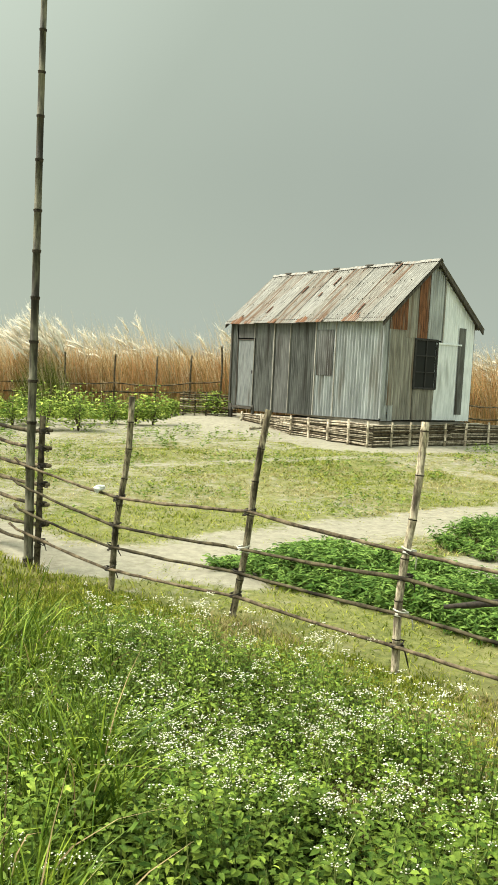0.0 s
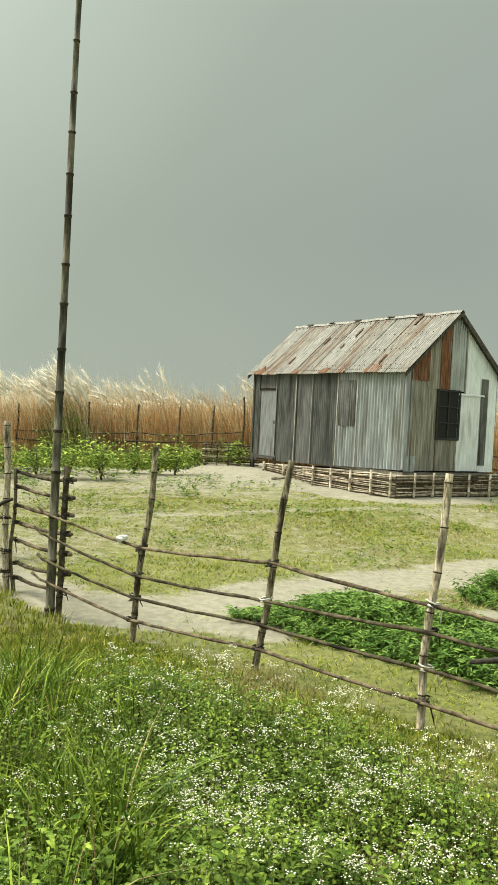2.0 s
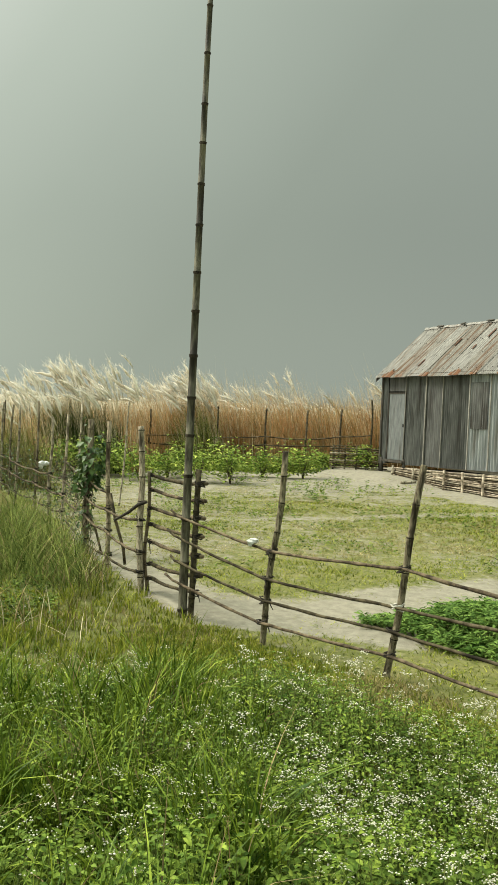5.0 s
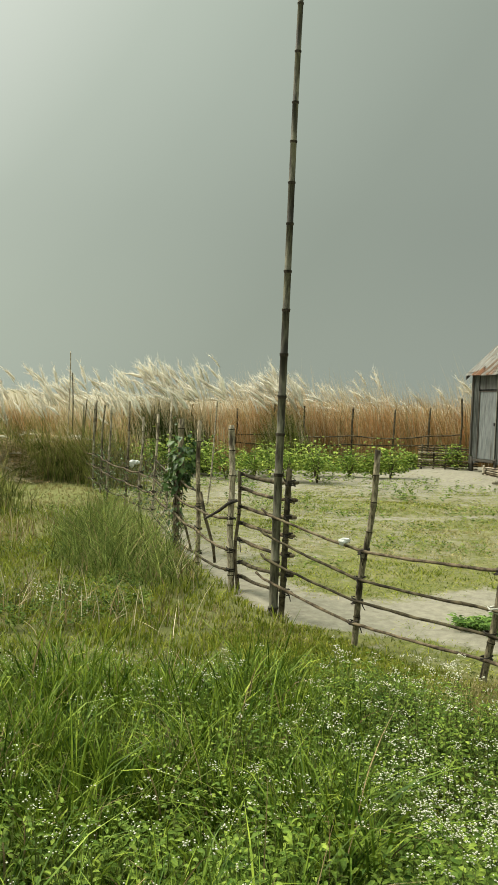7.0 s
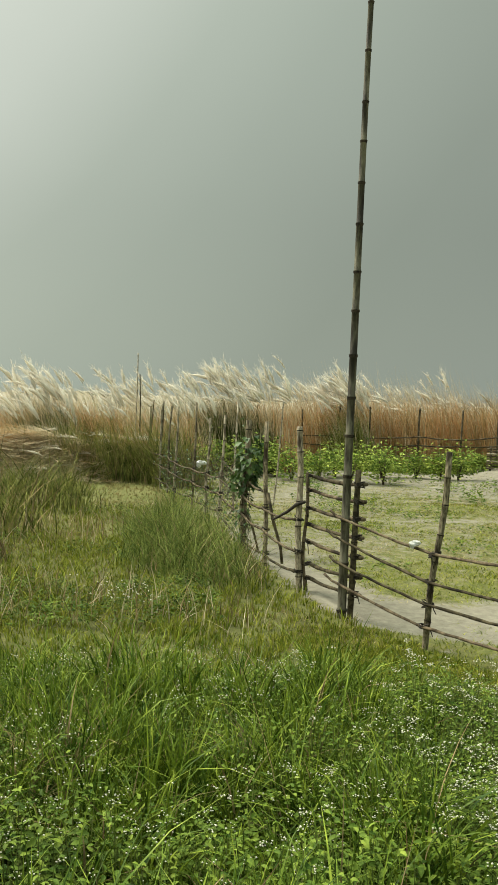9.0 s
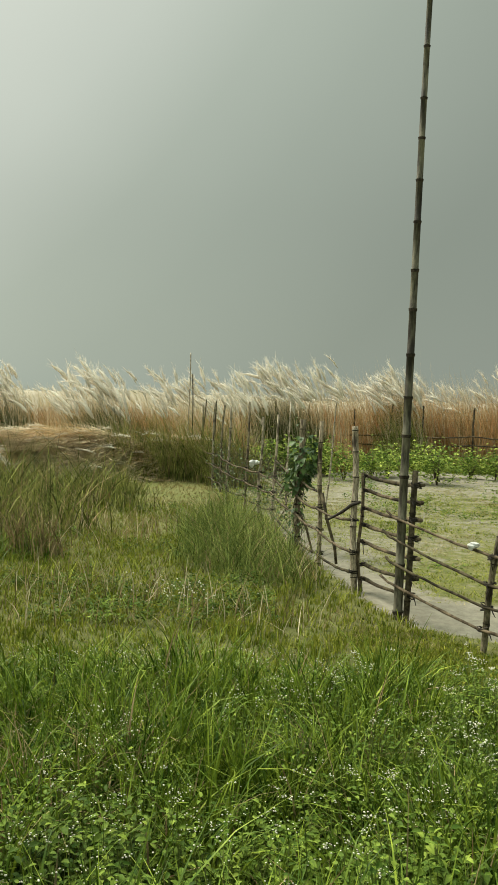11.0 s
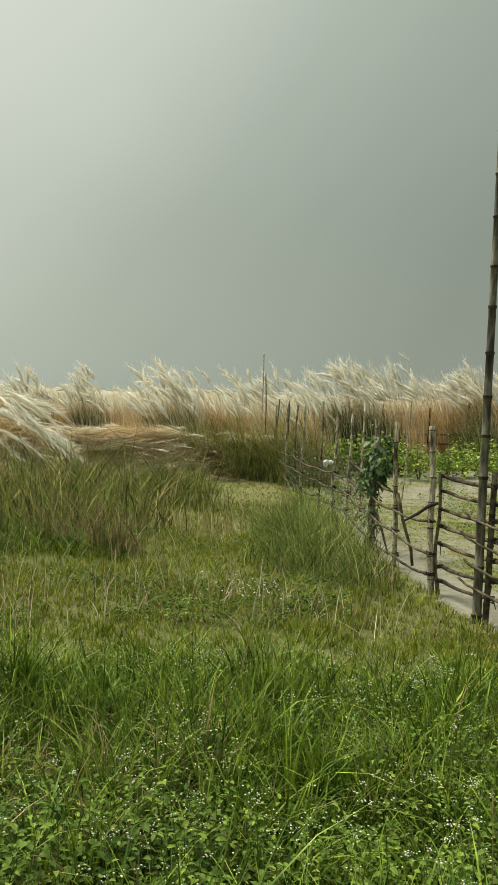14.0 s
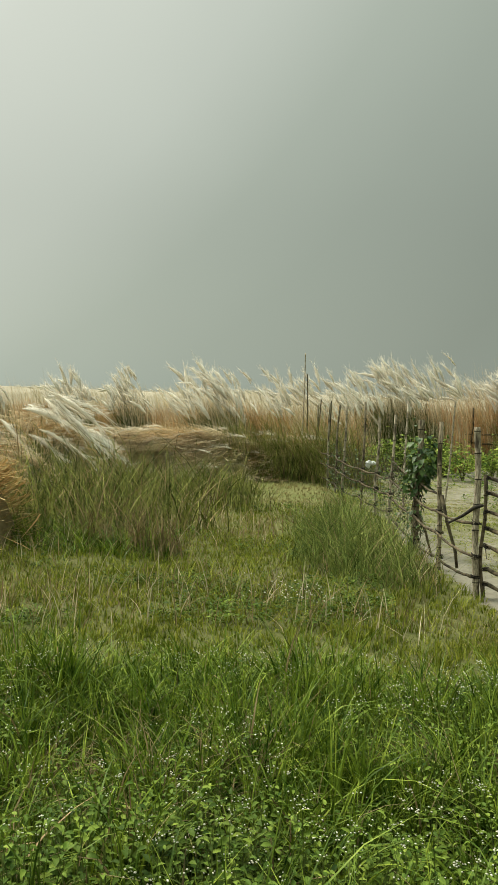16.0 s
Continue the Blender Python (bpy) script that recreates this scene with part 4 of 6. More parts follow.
tagged(new("tall_bamboo_pole", poly_mesh("tall_bamboo_pole", v, f, [M_POLE, M_NODE], i, True)), "tall slender weathered bamboo pole planted beside the gate", "pole")


def fence_post(parent, x, y, h, dx, dy, seed, r=0.032, body=None):
    """A leaning post. Returns a function from a height to the place on its axis."""
    z = gz(x, y)
    culm_part("post", (x, y, z - 0.15), (x + dx, y + dy, z + h), r, r * 0.92, parent, seed, 0.24, body, 0.028, 9, bulge=1.13)
    return lambda q: Vector((x + dx * (q + 0.15) / (h + 0.15), y + dy * (q + 0.15) / (h + 0.15), z + q))


def rail(parent, points, r0, r1, seed, sag=0.03):
    """A long thin bamboo rail bound along the posts."""
    rnd = random.Random(seed)
    pts, rad = [], []
    n = len(points)
    for k in range(n - 1):
        a, b = Vector(points[k]), Vector(points[k + 1])
        m = max(4, int((b - a).length / 0.12))
        for j in range(m + (k == n - 2)):
            s = j / m
            w = Vector((rnd.uniform(-1, 1), rnd.uniform(-1, 1), rnd.uniform(-1, 1))) * 0.0035
            pts.append(a.lerp(b, s) - Vector((0, 0, sag * math.sin(math.pi * s))) + w)
            knot = 1.25 if rnd.random() < 0.22 else 1.0
            rad.append(knot * (r0 + (r1 - r0) * (k + s) / (n - 1)))
    v, f, i = rings(pts, rad, 7)
    return put("rail", poly_mesh("rail", v, f, [M_RAIL], None, True), parent)


def build_fences():
    # stretch along the front of the yard
    fence = empty("bamboo_fence", pose(0, 0, 0), "rough fence of leaning bamboo posts with four thin rails", "fence")
    spec = [(2.95, 3.30, 1.5, 0.1, 0.0), (2.02, 4.13, 1.5, 0.08, 0.0), (1.085, 4.95, 1.53, 0.112, 0.02), (0.085, 5.82, 1.50, 0.195, 0.02), (-0.89, 6.51, 1.54, 0.15, 0.0)]
    axes = [fence_post(fence, *s, 30 + k, 0.026, M_PALEPOST if k == 2 else M_BAMBOO) for k, s in enumerate(spec)]
    pole = lambda q: Vector((-1.70, 7.13, gz(-1.7, 7.13) + q))
    levels = [[0.75, 0.75, 0.755, 0.79, 0.755, 0.885], [0.55, 0.57, 0.595, 0.525, 0.535, 0.70], [0.36, 0.36, 0.38, 0.355, 0.365, 0.49], [0.18, 0.17, 0.18, 0.19, 0.19, 0.31]]
    front = Vector((-0.03, -0.045, 0))
    for k, hs in enumerate(levels):
        pts = [ax(q) + front for ax, q in zip(axes + [pole], hs)]
        end = pts[-1] + (pts[-1] - pts[-2]).normalized() * (0.10 + 0.05 * (k % 2)) + Vector((0, 0, 0.03))
        rail(fence, pts + [end], 0.0125, 0.0105, 60 + k, 0.008)
        for j, (ax, q) in enumerate(zip(axes, hs)):
            tie_part(ax(q) + front * 0.4, 0.045, fence, 100 + 10 * k + j, pale=(k < 3 and j in (2, 3) and (j + k) % 2 == 0), tail=j % 2 == 0)
    # the gate between the pole and the next post
    gate = empty("bamboo_gate", pose(0, 0, 0), "closed gate of seven dark bamboo rails between two uprights", "gate")
    tw = fence_post(gate, -1.60, 7.13, 1.30, 0.02, 0.0, 81, 0.028, M_RAIL)
    tw2 = fence_post(gate, -2.235, 7.93, 1.17, -0.01, 0.0, 82, 0.018, M_RAIL)
    for k, (hl, hr) in enumerate(((1.14, 1.18), (1.0, 1.03), (0.82, 0.88), (0.66, 0.72), (0.49, 0.545), (0.27, 0.37), (0.13, 0.22))):
        a, b = tw2(hl), tw(hr)
        back = Vector((0.03, 0.03, 0))
        rail(gate, [a + back + (a - b).normalized() * 0.05, b + back + (b - a).normalized() * 0.09], 0.017, 0.015, 90 + k, 0.025)
        tie_part(b + back * 0.5, 0.045, gate, 200 + k)
        tie_part(a + back * 0.5, 0.032, gate, 220 + k, tail=k % 2 == 0)
    # stretch running away beyond the gate
    far = empty("bamboo_fence", pose(0, 0, 0), "rough bamboo fence running off through tall grass", "fence")
    spec = [(-2.29, 7.90, 1.62, -0.05, 0.0, 0.036), (-3.03, 9.08, 1.65, -0.06, 0.02, 0.030), (-3.60, 9.85, 1.62, 0.03, 0.0, 0.045), (-4.75, 11.9, 1.65, 0.02, 0.1, 0.028), (-5.30, 12.7, 1.62, 0.04, 0.0, 0.03),
            (-5.85, 13.4, 1.85, 0.03, 0.0, 0.028), (-6.62, 14.3, 1.75, 0.05, 0.0, 0.03), (-7.15, 15.2, 1.75, 0.02, 0.0, 0.028), (-7.75, 16.1, 1.8, -0.02, 0.0, 0.03), (-8.8, 17.6, 1.75, 0.03, 0, 0.03)]
    axes = [fence_post(far, *s[:5], 130 + k, s[5] * (0.9 if k < 3 else 0.75), M_PALEPOST if k in (0, 3, 4, 6, 8) else M_BAMBOO) for k, s in enumerate(spec)]
    for k, hs in enumerate(([0.71, 0.66, 0.68, 0.70, 0.72, 0.7, 0.72, 0.74, 0.72, 0.74], [0.40, 0.42, 0.45, 0.46, 0.48, 0.48, 0.5, 0.5, 0.5, 0.5], [0.20, 0.15, 0.15, 0.2, 0.2, 0.22, 0.2, 0.2, 0.2, 0.2])):
        pts = [ax(q) + Vector((-0.03, -0.04, 0)) for ax, q in zip(axes, hs)]
        rail(far, pts, 0.014, 0.012, 160 + k, 0.03)
        for j, (ax, q) in enumerate(zip(axes, hs)):
            tie_part(ax(q), 0.045, far, 300 + 10 * k + j, tail=False)
    rail(far, [axes[1](0.84), axes[2](0.86), axes[3](0.95)], 0.014, 0.012, 177, 0.02)
    culm_part("brace", axes[1](0.84) + Vector((0.03, -0.05, 0)), Vector((-2.80, 9.0, 0.05)), 0.02, 0.017, far, 5, 0.4, M_RAIL)
    culm_part("brace", axes[2](0.5) + Vector((0.03, -0.05, 0)), Vector((-3.35, 9.75, 0.0)), 0.016, 0.013, far, 6, 0.4, M_RAIL)
    # dark stick wedged into the gate post
    v, f, i = rings([(-2.62, 8.02, 0.68), (-2.45, 7.93, 0.78), (-2.33, 7.85, 0.87), (-2.24, 7.82, 0.905)], [0.011, 0.016, 0.018, 0.016], 7)
    tagged(new("stick", poly_mesh("stick", v, f, M_TIE, smooth=True)), "dark charred stick wedged against the gate post", "stick")
    # dark branch lying over the rails at the bed's end
    v, f, i = rings([(1.42, 5.15, 0.36), (1.62, 5.1, 0.40), (1.85, 5.0, 0.46), (2.3, 4.85, 0.50)], [0.014, 0.022, 0.026, 0.028], 7)
    tagged(new("branch", poly_mesh("branch", v, f, M_TIE, smooth=True)), "dark crooked branch resting on the fence rail", "branch")
    # back fence before the reeds
    back = empty("back_fence", pose(0, 0, 0), "thin bamboo fence at the back of the yard before the reeds", "fence")
    rnd = random.Random(9)
    posts = [(-11.2 + 1.22 * k + rnd.uniform(-0.2, 0.2), 25.3 + 0.16 * k * 0.6 + rnd.uniform(-0.2, 0.2)) for k in range(9)] + [(-0.55, 26.2)]
    axes = [fence_post(back, x, y, rnd.uniform(1.75, 2.15), rnd.uniform(-0.02, 0.08), 0, 400 + k, 0.032, M_RAIL) for k, (x, y) in enumerate(posts)]
    for k, q in enumerate((0.98, 0.72, 0.4, 0.15)):
        rail(back, [ax(q + rnd.uniform(-0.04, 0.04)) + Vector((0, -0.05, 0)) for ax in axes], 0.022, 0.018, 430 + k, 0.02)
    right = empty("back_fence", pose(0, 0, 0), "thin bamboo fence behind the tin house", "fence")
    axes = [fence_post(right, x, y, h, 0.02, 0, 450 + k, 0.03, M_RAIL) for k, (x, y, h) in enumerate(((6.3, 23.2, 1.8), (7.4, 23.4, 1.9), (8.6, 23.6, 1.8), (9.8, 23.8, 1.8)))]
    for k, q in enumerate((0.85, 0.5, 0.2)):
        rail(right, [ax(q) + Vector((0, -0.05, 0)) for ax in axes], 0.02, 0.018, 460 + k)
    culm_part("brace", (5.7, 22.9, 1.0), (6.9, 23.2, 0.25), 0.025, 0.02, right, 470, 0.4, M_RAIL)
    # low wattle screen at the far corner of the house
    wattle = empty("wattle_screen", pose(-1.45, 24.2, gz(-1.45, 24.2), 0, 0, 8), "low woven bamboo screen beside the tin house", "screen")
    for k in range(5):
        culm_part("stake", (k * 0.33 - 0.1, 0, -0.1), (k * 0.33 - 0.1, 0, 0.66 + 0.05 * rnd.random()), 0.024, 0.022, wattle, 480 + k, 0.3, M_RAIL)
    for k in range(9):
        pts = [Vector((-0.2 + j * 0.165, 0.025 * (-1) ** (j + k), 0.06 + k * 0.068 + rnd.uniform(-0.008, 0.008))) for j in range(11)]
        v, f, i = rings(pts, [0.022] * 11, 6)
        put("split_bamboo", poly_mesh("split_bamboo", v, f, M_RAIL if k % 3 else M_PALE, smooth=True), wattle)
    # loose upright canes among the far fence
    for k, (x, y, h, dx) in enumerate(((-4.75, 14.6, 1.9, 0.12), (-9.9, 19.0, 3.05, 0.02), (-9.5, 18.6, 2.5, -0.1), (-9.1, 18.2, 1.9, 0.1), (-8.3, 17.2, 1.85, 0.04), (-5.15, 13.6, 1.9, 0.02))):
        v, f, i = culm((x, y, gz(x, y) - 0.1), (x + dx, y, gz(x, y) + h), 0.018, 0.013, 0.3, 500 + k, 0.02)
        tagged(new("bamboo_cane", poly_mesh("bamboo_cane", v, f, [M_PALE if k in (0, 5, 1) else M_RAIL, M_NODE], i, True)), "upright bamboo cane standing in the grass by the fence", "cane", "canes by the fence")


def rag(name, at, label, seed, s=1.0):
    """A crumpled rag with a hanging corner."""
    bm = bmesh.new()
    bmesh.ops.create_icosphere(bm, subdivisions=3, radius=0.075 * s)
    rnd = Vector((seed * 3.1, seed * 1.7, 0.4))
    for q in bm.verts:
        k = noise.noise(q.co * 22 + rnd) * 0.5 + noise.noise(q.co * 45 + rnd) * 0.3
        q.co *= 1 + k
        q.co.x *= 1.35
        q.co.z *= 0.62
        if q.co.x < -0.02 and q.co.z < 0:
            q.co.z *= 2.6
    me = bpy.data.meshes.new(name)
    bm.to_mesh(me)
    bm.free()
    me.materials.append(M_CLOTH)
    ob = tagged(new(name, me), label, "rag")
    ob.matrix_world = pose(*at, 0, 0, 40)


build_fences()
rag("white_rag", (-0.985, 6.53, 0.795), "crumpled white plastic rag tied to the fence rail", 1.0, 0.48)
rag("white_rag", (-5.36, 12.62, 0.86), "crumpled white rag caught on the fence", 2.0, 0.75)

# ---------------------------------------------------------------- plants: beds, shrubs, vine
def stuff(name, me, label, category):
    return tagged(new(name, me), label, category, kind="stuff")


def bed(corner_list, n, label, seed, tall=0.27):
    """A bed of leafy runners; corner_list: its four corners in order."""
    rng = np.random.default_rng(seed)
    a, b, c, d = [np.array(q, float) for q in corner_list]
    u, v = rng.uniform(0, 1, n), rng.uniform(0, 1, n)
    keep = lumps(u * 9 + seed, v * 7, 1.0, seed) > 0.16
    u, v = u[keep], v[keep]
    p = (a * (1 - u)[:, None] + b * u[:, None]) * (1 - v)[:, None] + (d * (1 - u)[:, None] + c * u[:, None]) * v[:, None]
    h = tall * (0.35 + 0.65 * lumps(p[:, 0], p[:, 1], 0.35, seed + 1)) * np.minimum(1, 0.45 + 3.0 * np.minimum(np.minimum(u, 1 - u), np.minimum(v, 1 - v)))
    stem = on_ground(p[:, 0], p[:, 1])
    lean = rng.normal(0, 0.08, (len(p), 3)) * [1, 1, 0]
    SV = tris(blades(stem.copy(), h, np.full(len(p), 0.007), lean, 2, rng=rng))
    parts = []
    for k in range(17):
        s = rng.uniform(0.35, 1.0, len(p))
        q = stem + lean * (s ** 2)[:, None]
        q[:, 2] += h * s
        az = rng.uniform(0, 2 * math.pi, len(p))
        ax = np.stack([np.cos(az), np.sin(az), rng.uniform(-0.45, 0.45, len(p))], 1)
        parts.append(leaves(q, ax, rng.uniform(0.05, 0.10, len(p)), rng.uniform(0.013, 0.026, len(p)), rng))
    LV = merge(*parts)
    V, F = merge(SV, LV)
    return stuff("vegetable_bed", mesh_np("vegetable_bed", V, F, [M_STEM, M_BED], np.r_[np.zeros(len(SV[1])), np.ones(len(LV[1]))]), label, "vegetable bed")


bed([(-0.15, 7.3), (1.95, 5.5), (2.65, 6.6), (1.0, 8.3)], 1300, "dense dark green bed of narrow-leaved greens behind the fence", 3)
bed([(2.15, 8.7), (2.95, 7.75), (4.1, 9.3), (3.0, 9.9)], 420, "smaller leafy bed on bare sand in the yard", 5, 0.34)


def shrub(x, y, h, seed):
    rng = np.random.default_rng(seed)
    rnd = random.Random(seed)
    ob = empty("garden_shrub", pose(x, y, gz(x, y)), "leafy light green garden shrub on bare sand", "shrub", "row of garden shrubs")
    tips = []
    for k in range(5):
        a = rnd.uniform(0, 6.28)
        r = rnd.uniform(0.1, 0.34) * h
        top = Vector((math.cos(a) * r, math.sin(a) * r, h * rnd.uniform(0.6, 0.95)))
        v, f, i = rings([(0, 0, -0.05), top * 0.35 + Vector((0, 0, h * 0.05)), top], [0.016, 0.011, 0.004], 5)
        put("stem", poly_mesh("stem", v, f, M_TWIG, smooth=True), ob)
        tips.append(np.array(top))
    n = 460
    t = np.array(tips)[rng.integers(0, 5, n)]
    s = rng.uniform(0.3, 1.05, n)[:, None]
    p = t * s + rng.normal(0, 1, (n, 3)) * [0.27 * h, 0.27 * h, 0.16 * h]
    p[:, 2] = np.maximum(p[:, 2], 0.12 * h)
    az = rng.uniform(0, 2 * math.pi, n)
    ax = np.stack([np.cos(az), np.sin(az), rng.uniform(-0.5, 0.3, n)], 1)
    V, F = leaves(p, ax, rng.uniform(0.07, 0.14, n), rng.uniform(0.04, 0.085, n), rng)
    put("foliage", mesh_np("foliage", V, F, M_SHRUB), ob)


SHRUBS = random.Random(17)
for k in range(17):
    shrub(-10.2 + k * 0.50 + SHRUBS.uniform(-0.15, 0.15), 20.0 + SHRUBS.uniform(-0.7, 1.3) + 0.05 * k, SHRUBS.uniform(0.6, 1.05), 600 + k)
for k, (x, y, h) in enumerate(((-1.9, 24.6, 0.45), (-0.62, 24.4, 0.75))):
    shrub(x, y, h, 640 + k)


def build_vine():
    rng = np.random.default_rng(44)
    vine = empty("climbing_vine", pose(-3.59, 9.85, gz(-3.59, 9.85)), "dark green climbing vine wrapped round a fence post", "vine")
    n = 420
    z = np.concatenate([rng.normal(1.05, 0.17, 260), rng.uniform(0.1, 0.95, 160)])
    r = np.where(z > 0.75, 0.14, 0.09)
    a = rng.uniform(0, 2 * math.pi, n)
    p = np.stack([np.cos(a) * r * rng.uniform(0.4, 1.2, n), np.sin(a) * r * rng.uniform(0.4, 1.2, n), z], 1)
    p[:, 0] += np.where(z > 0.95, 0.05, -0.02)
    ax = np.stack([np.cos(a), np.sin(a), rng.uniform(-1.2, -0.1, n)], 1)
    V, F = leaves(p, ax, rng.uniform(0.05, 0.10, n) * np.where(z > 0.75, 1.15, 0.7), rng.uniform(0.04, 0.08, n) * np.where(z > 0.75, 1.15, 0.6), rng)
    put("foliage", mesh_np("foliage", V, F, M_VINE), vine)
    for k in range(4):
        pts = [Vector((0.06 * math.cos(j * 0.8 + k * 1.6), 0.06 * math.sin(j * 0.8 + k * 1.6), 0.02 + j * 0.085)) for j in range(15)]
        v, f, i = rings(pts, [0.006] * 15, 5)
        put("tendril", poly_mesh("tendril", v, f, M_TWIG, smooth=True), vine)


build_vine()

# a thin tangle of dry creeper over the far fence
def build_creeper():
    rng = np.random.default_rng(46)
    n = 900
    x = rng.uniform(-7.6, -3.8, n)
    pts = sorted(FENCE)
    y = np.interp(x, [q[0] for q in pts], [q[1] for q in pts]) + rng.normal(0, 0.12, n)
    b = np.stack([x, y, rng.uniform(0.1, 0.95, n)], 1)
    lean = rng.normal(0, 0.18, (n, 3))
    SV = tris(blades(b, rng.uniform(-0.1, 0.3, n), np.full(n, 0.007), lean, 3, 1.3, rng))
    m = 700
    q = b[rng.integers(0, n, m)] + rng.normal(0, 0.08, (m, 3))
    a = rng.uniform(0, 6.28, m)
    LV = leaves(q, np.stack([np.cos(a), np.sin(a), rng.uniform(-0.8, 0.2, m)], 1), rng.uniform(0.03, 0.07, m), rng.uniform(0.025, 0.05, m), rng)
    V, F = merge(SV, LV)
    stuff("dry_creeper", mesh_np("dry_creeper", V, F, [M_TWIG, M_VINE], np.r_[np.zeros(len(SV[1])), np.ones(len(LV[1]))]), "thin tangle of dry creeper over the bamboo fence", "creeper")


build_creeper()

# ---------------------------------------------------------------- reeds
WIND = np.array([-1.0, -0.12, 0.0])


def reed_front(x):
    """How near the reeds come, by x."""
    return np.interp(x, [-60, -30, -18, -13, -10.5, -7, -4, -1, 3, 8, 16, 40], [14, 17, 19.5, 21.5, 22.5, 25.5, 26.3, 26.8, 27.0, 26.0, 25.5, 24])


def build_reeds():
    rng = np.random.default_rng(71)
    # golden stand
    n = 24000
    x = rng.uniform(-24, 17, n)
    y = reed_front(x) + np.abs(rng.normal(0, 1, n)) ** 1.5 * 2.6
    h = (1.75 + 0.5 * lumps(x, y, 2.0, 11) + rng.normal(0, 0.2, n)) * (0.72 + 0.28 * smoothstep(-11, -6.5, x))
    lean = WIND * (0.12 + 0.35 * np.abs(rng.normal(0, 1, n)))[:, None] + rng.normal(0, 0.34, (n, 3)) * [1, 1, 0]
    V, F = blades(on_ground(x, y), h, rng.uniform(0.010, 0.030, n), lean, 3, 1.6, rng, 2.5)
    stuff("golden_reed_stand", mesh_np("golden_reed_stand", V, F, M_GOLD), "tall dry golden reeds standing behind the yard", "reeds")
    x = rng.uniform(-24, 17, 12000)
    x = x[rng.uniform(0, 1, len(x)) < 0.3 + 0.7 * smoothstep(-9.5, -7.0, x)]
    n = len(x)
    y = reed_front(x) + rng.uniform(0, 3.5, n)
    h = (2.0 + 1.0 * lumps(x, y, 1.5, 12) + rng.normal(0, 0.3, n)) * (0.72 + 0.28 * smoothstep(-11, -6.5, x))
    lean = WIND * rng.uniform(0.2, 0.9, n)[:, None] + rng.normal(0, 0.1, (n, 3)) * [1, 1, 0]
    V, F = blades(on_ground(x, y), h, rng.uniform(0.008, 0.020, n), lean, 4, 2.0, rng, 2.0)
    stuff("straw_reed_stand", mesh_np("straw_reed_stand", V, F, M_STRAW), "pale straw-coloured reed stems among the golden stand", "reeds")


def kash(name, cx, cy, rx, ry, stems, plume_share, h0, h1, green, label, seed, lean=0.5, size=0.55, hairs=22, bowed=False):
    """A clump of tall grass with silky white plumes blown to one side."""
    rng = np.random.default_rng(seed)
    a, r = rng.uniform(0, 2 * math.pi, stems), np.sqrt(rng.uniform(0, 1, stems))
    x, y = cx + rx * r * np.cos(a), cy + ry * r * np.sin(a)
    h = rng.uniform(h0, h1, stems) * (1 - 0.3 * r ** 2) * (0.8 + 0.35 * lumps(x, y, 0.6, seed))
    le = WIND * (0.75 * lean * rng.uniform(0.3, 1.5, stems))[:, None] + rng.normal(0, 0.12, (stems, 3)) * [1, 1, 0]
    if bowed:
        le = le * -1.0
    base = on_ground(x, y)
    SV = blades(base.copy(), h, rng.uniform(0.007, 0.014, stems), le, 4, 2.2, rng, 3.0)
    k = int(stems * (6.0 if green else 3.0))
    j = rng.integers(0, stems, k)
    b2 = base[j] + rng.normal(0, 0.06, (k, 3)) * [1, 1, 0]
    GV = blades(b2, h[j] * rng.uniform(0.35, 0.95 if green else 0.8, k), rng.uniform(0.012, 0.030, k), WIND * rng.uniform(0.1, 0.7, k)[:, None] + rng.normal(0, 0.2, (k, 3)) * [1, 1, 0], 3, 2.2, rng)
    m = int(stems * plume_share)
    p = base[:m] + le[:m]
    p[:, 2] += h[:m]
    way = WIND * rng.uniform(0.5, 1.0, (m, 1)) + np.stack([np.zeros(m), rng.normal(0, 0.2, m), rng.uniform(0.4, 2.3, m)], 1)
    if bowed:       # heads beaten over the other way, hanging
        way = np.stack([rng.uniform(0.8, 1.1, m), rng.normal(0, 0.25, m), rng.uniform(-0.5, 0.0, m)], 1)
    way /= np.linalg.norm(way, axis=1, keepdims=True)
    PV = plumes(p, way, rng.uniform(0.6, 1.15, m) * size, hairs, rng, 0.024 if bowed else 0.032, 0.13 if bowed else 0.15)
    V, F = merge(SV, GV, PV)
    idx = np.r_[np.zeros(len(SV[1])), np.ones(len(GV[1])), np.full(len(PV[1]), 2)]
    tagged(new(name, mesh_np(name, V, F, [M_STRAW, (M_KASH if cy < 24 else M_REEDGREEN) if green else M_GOLD, M_PLUME], idx)), label, "kash grass", "kash clumps", "stuff")


build_reeds()
K = "tall kash grass clump with silky white plumes bent by wind"
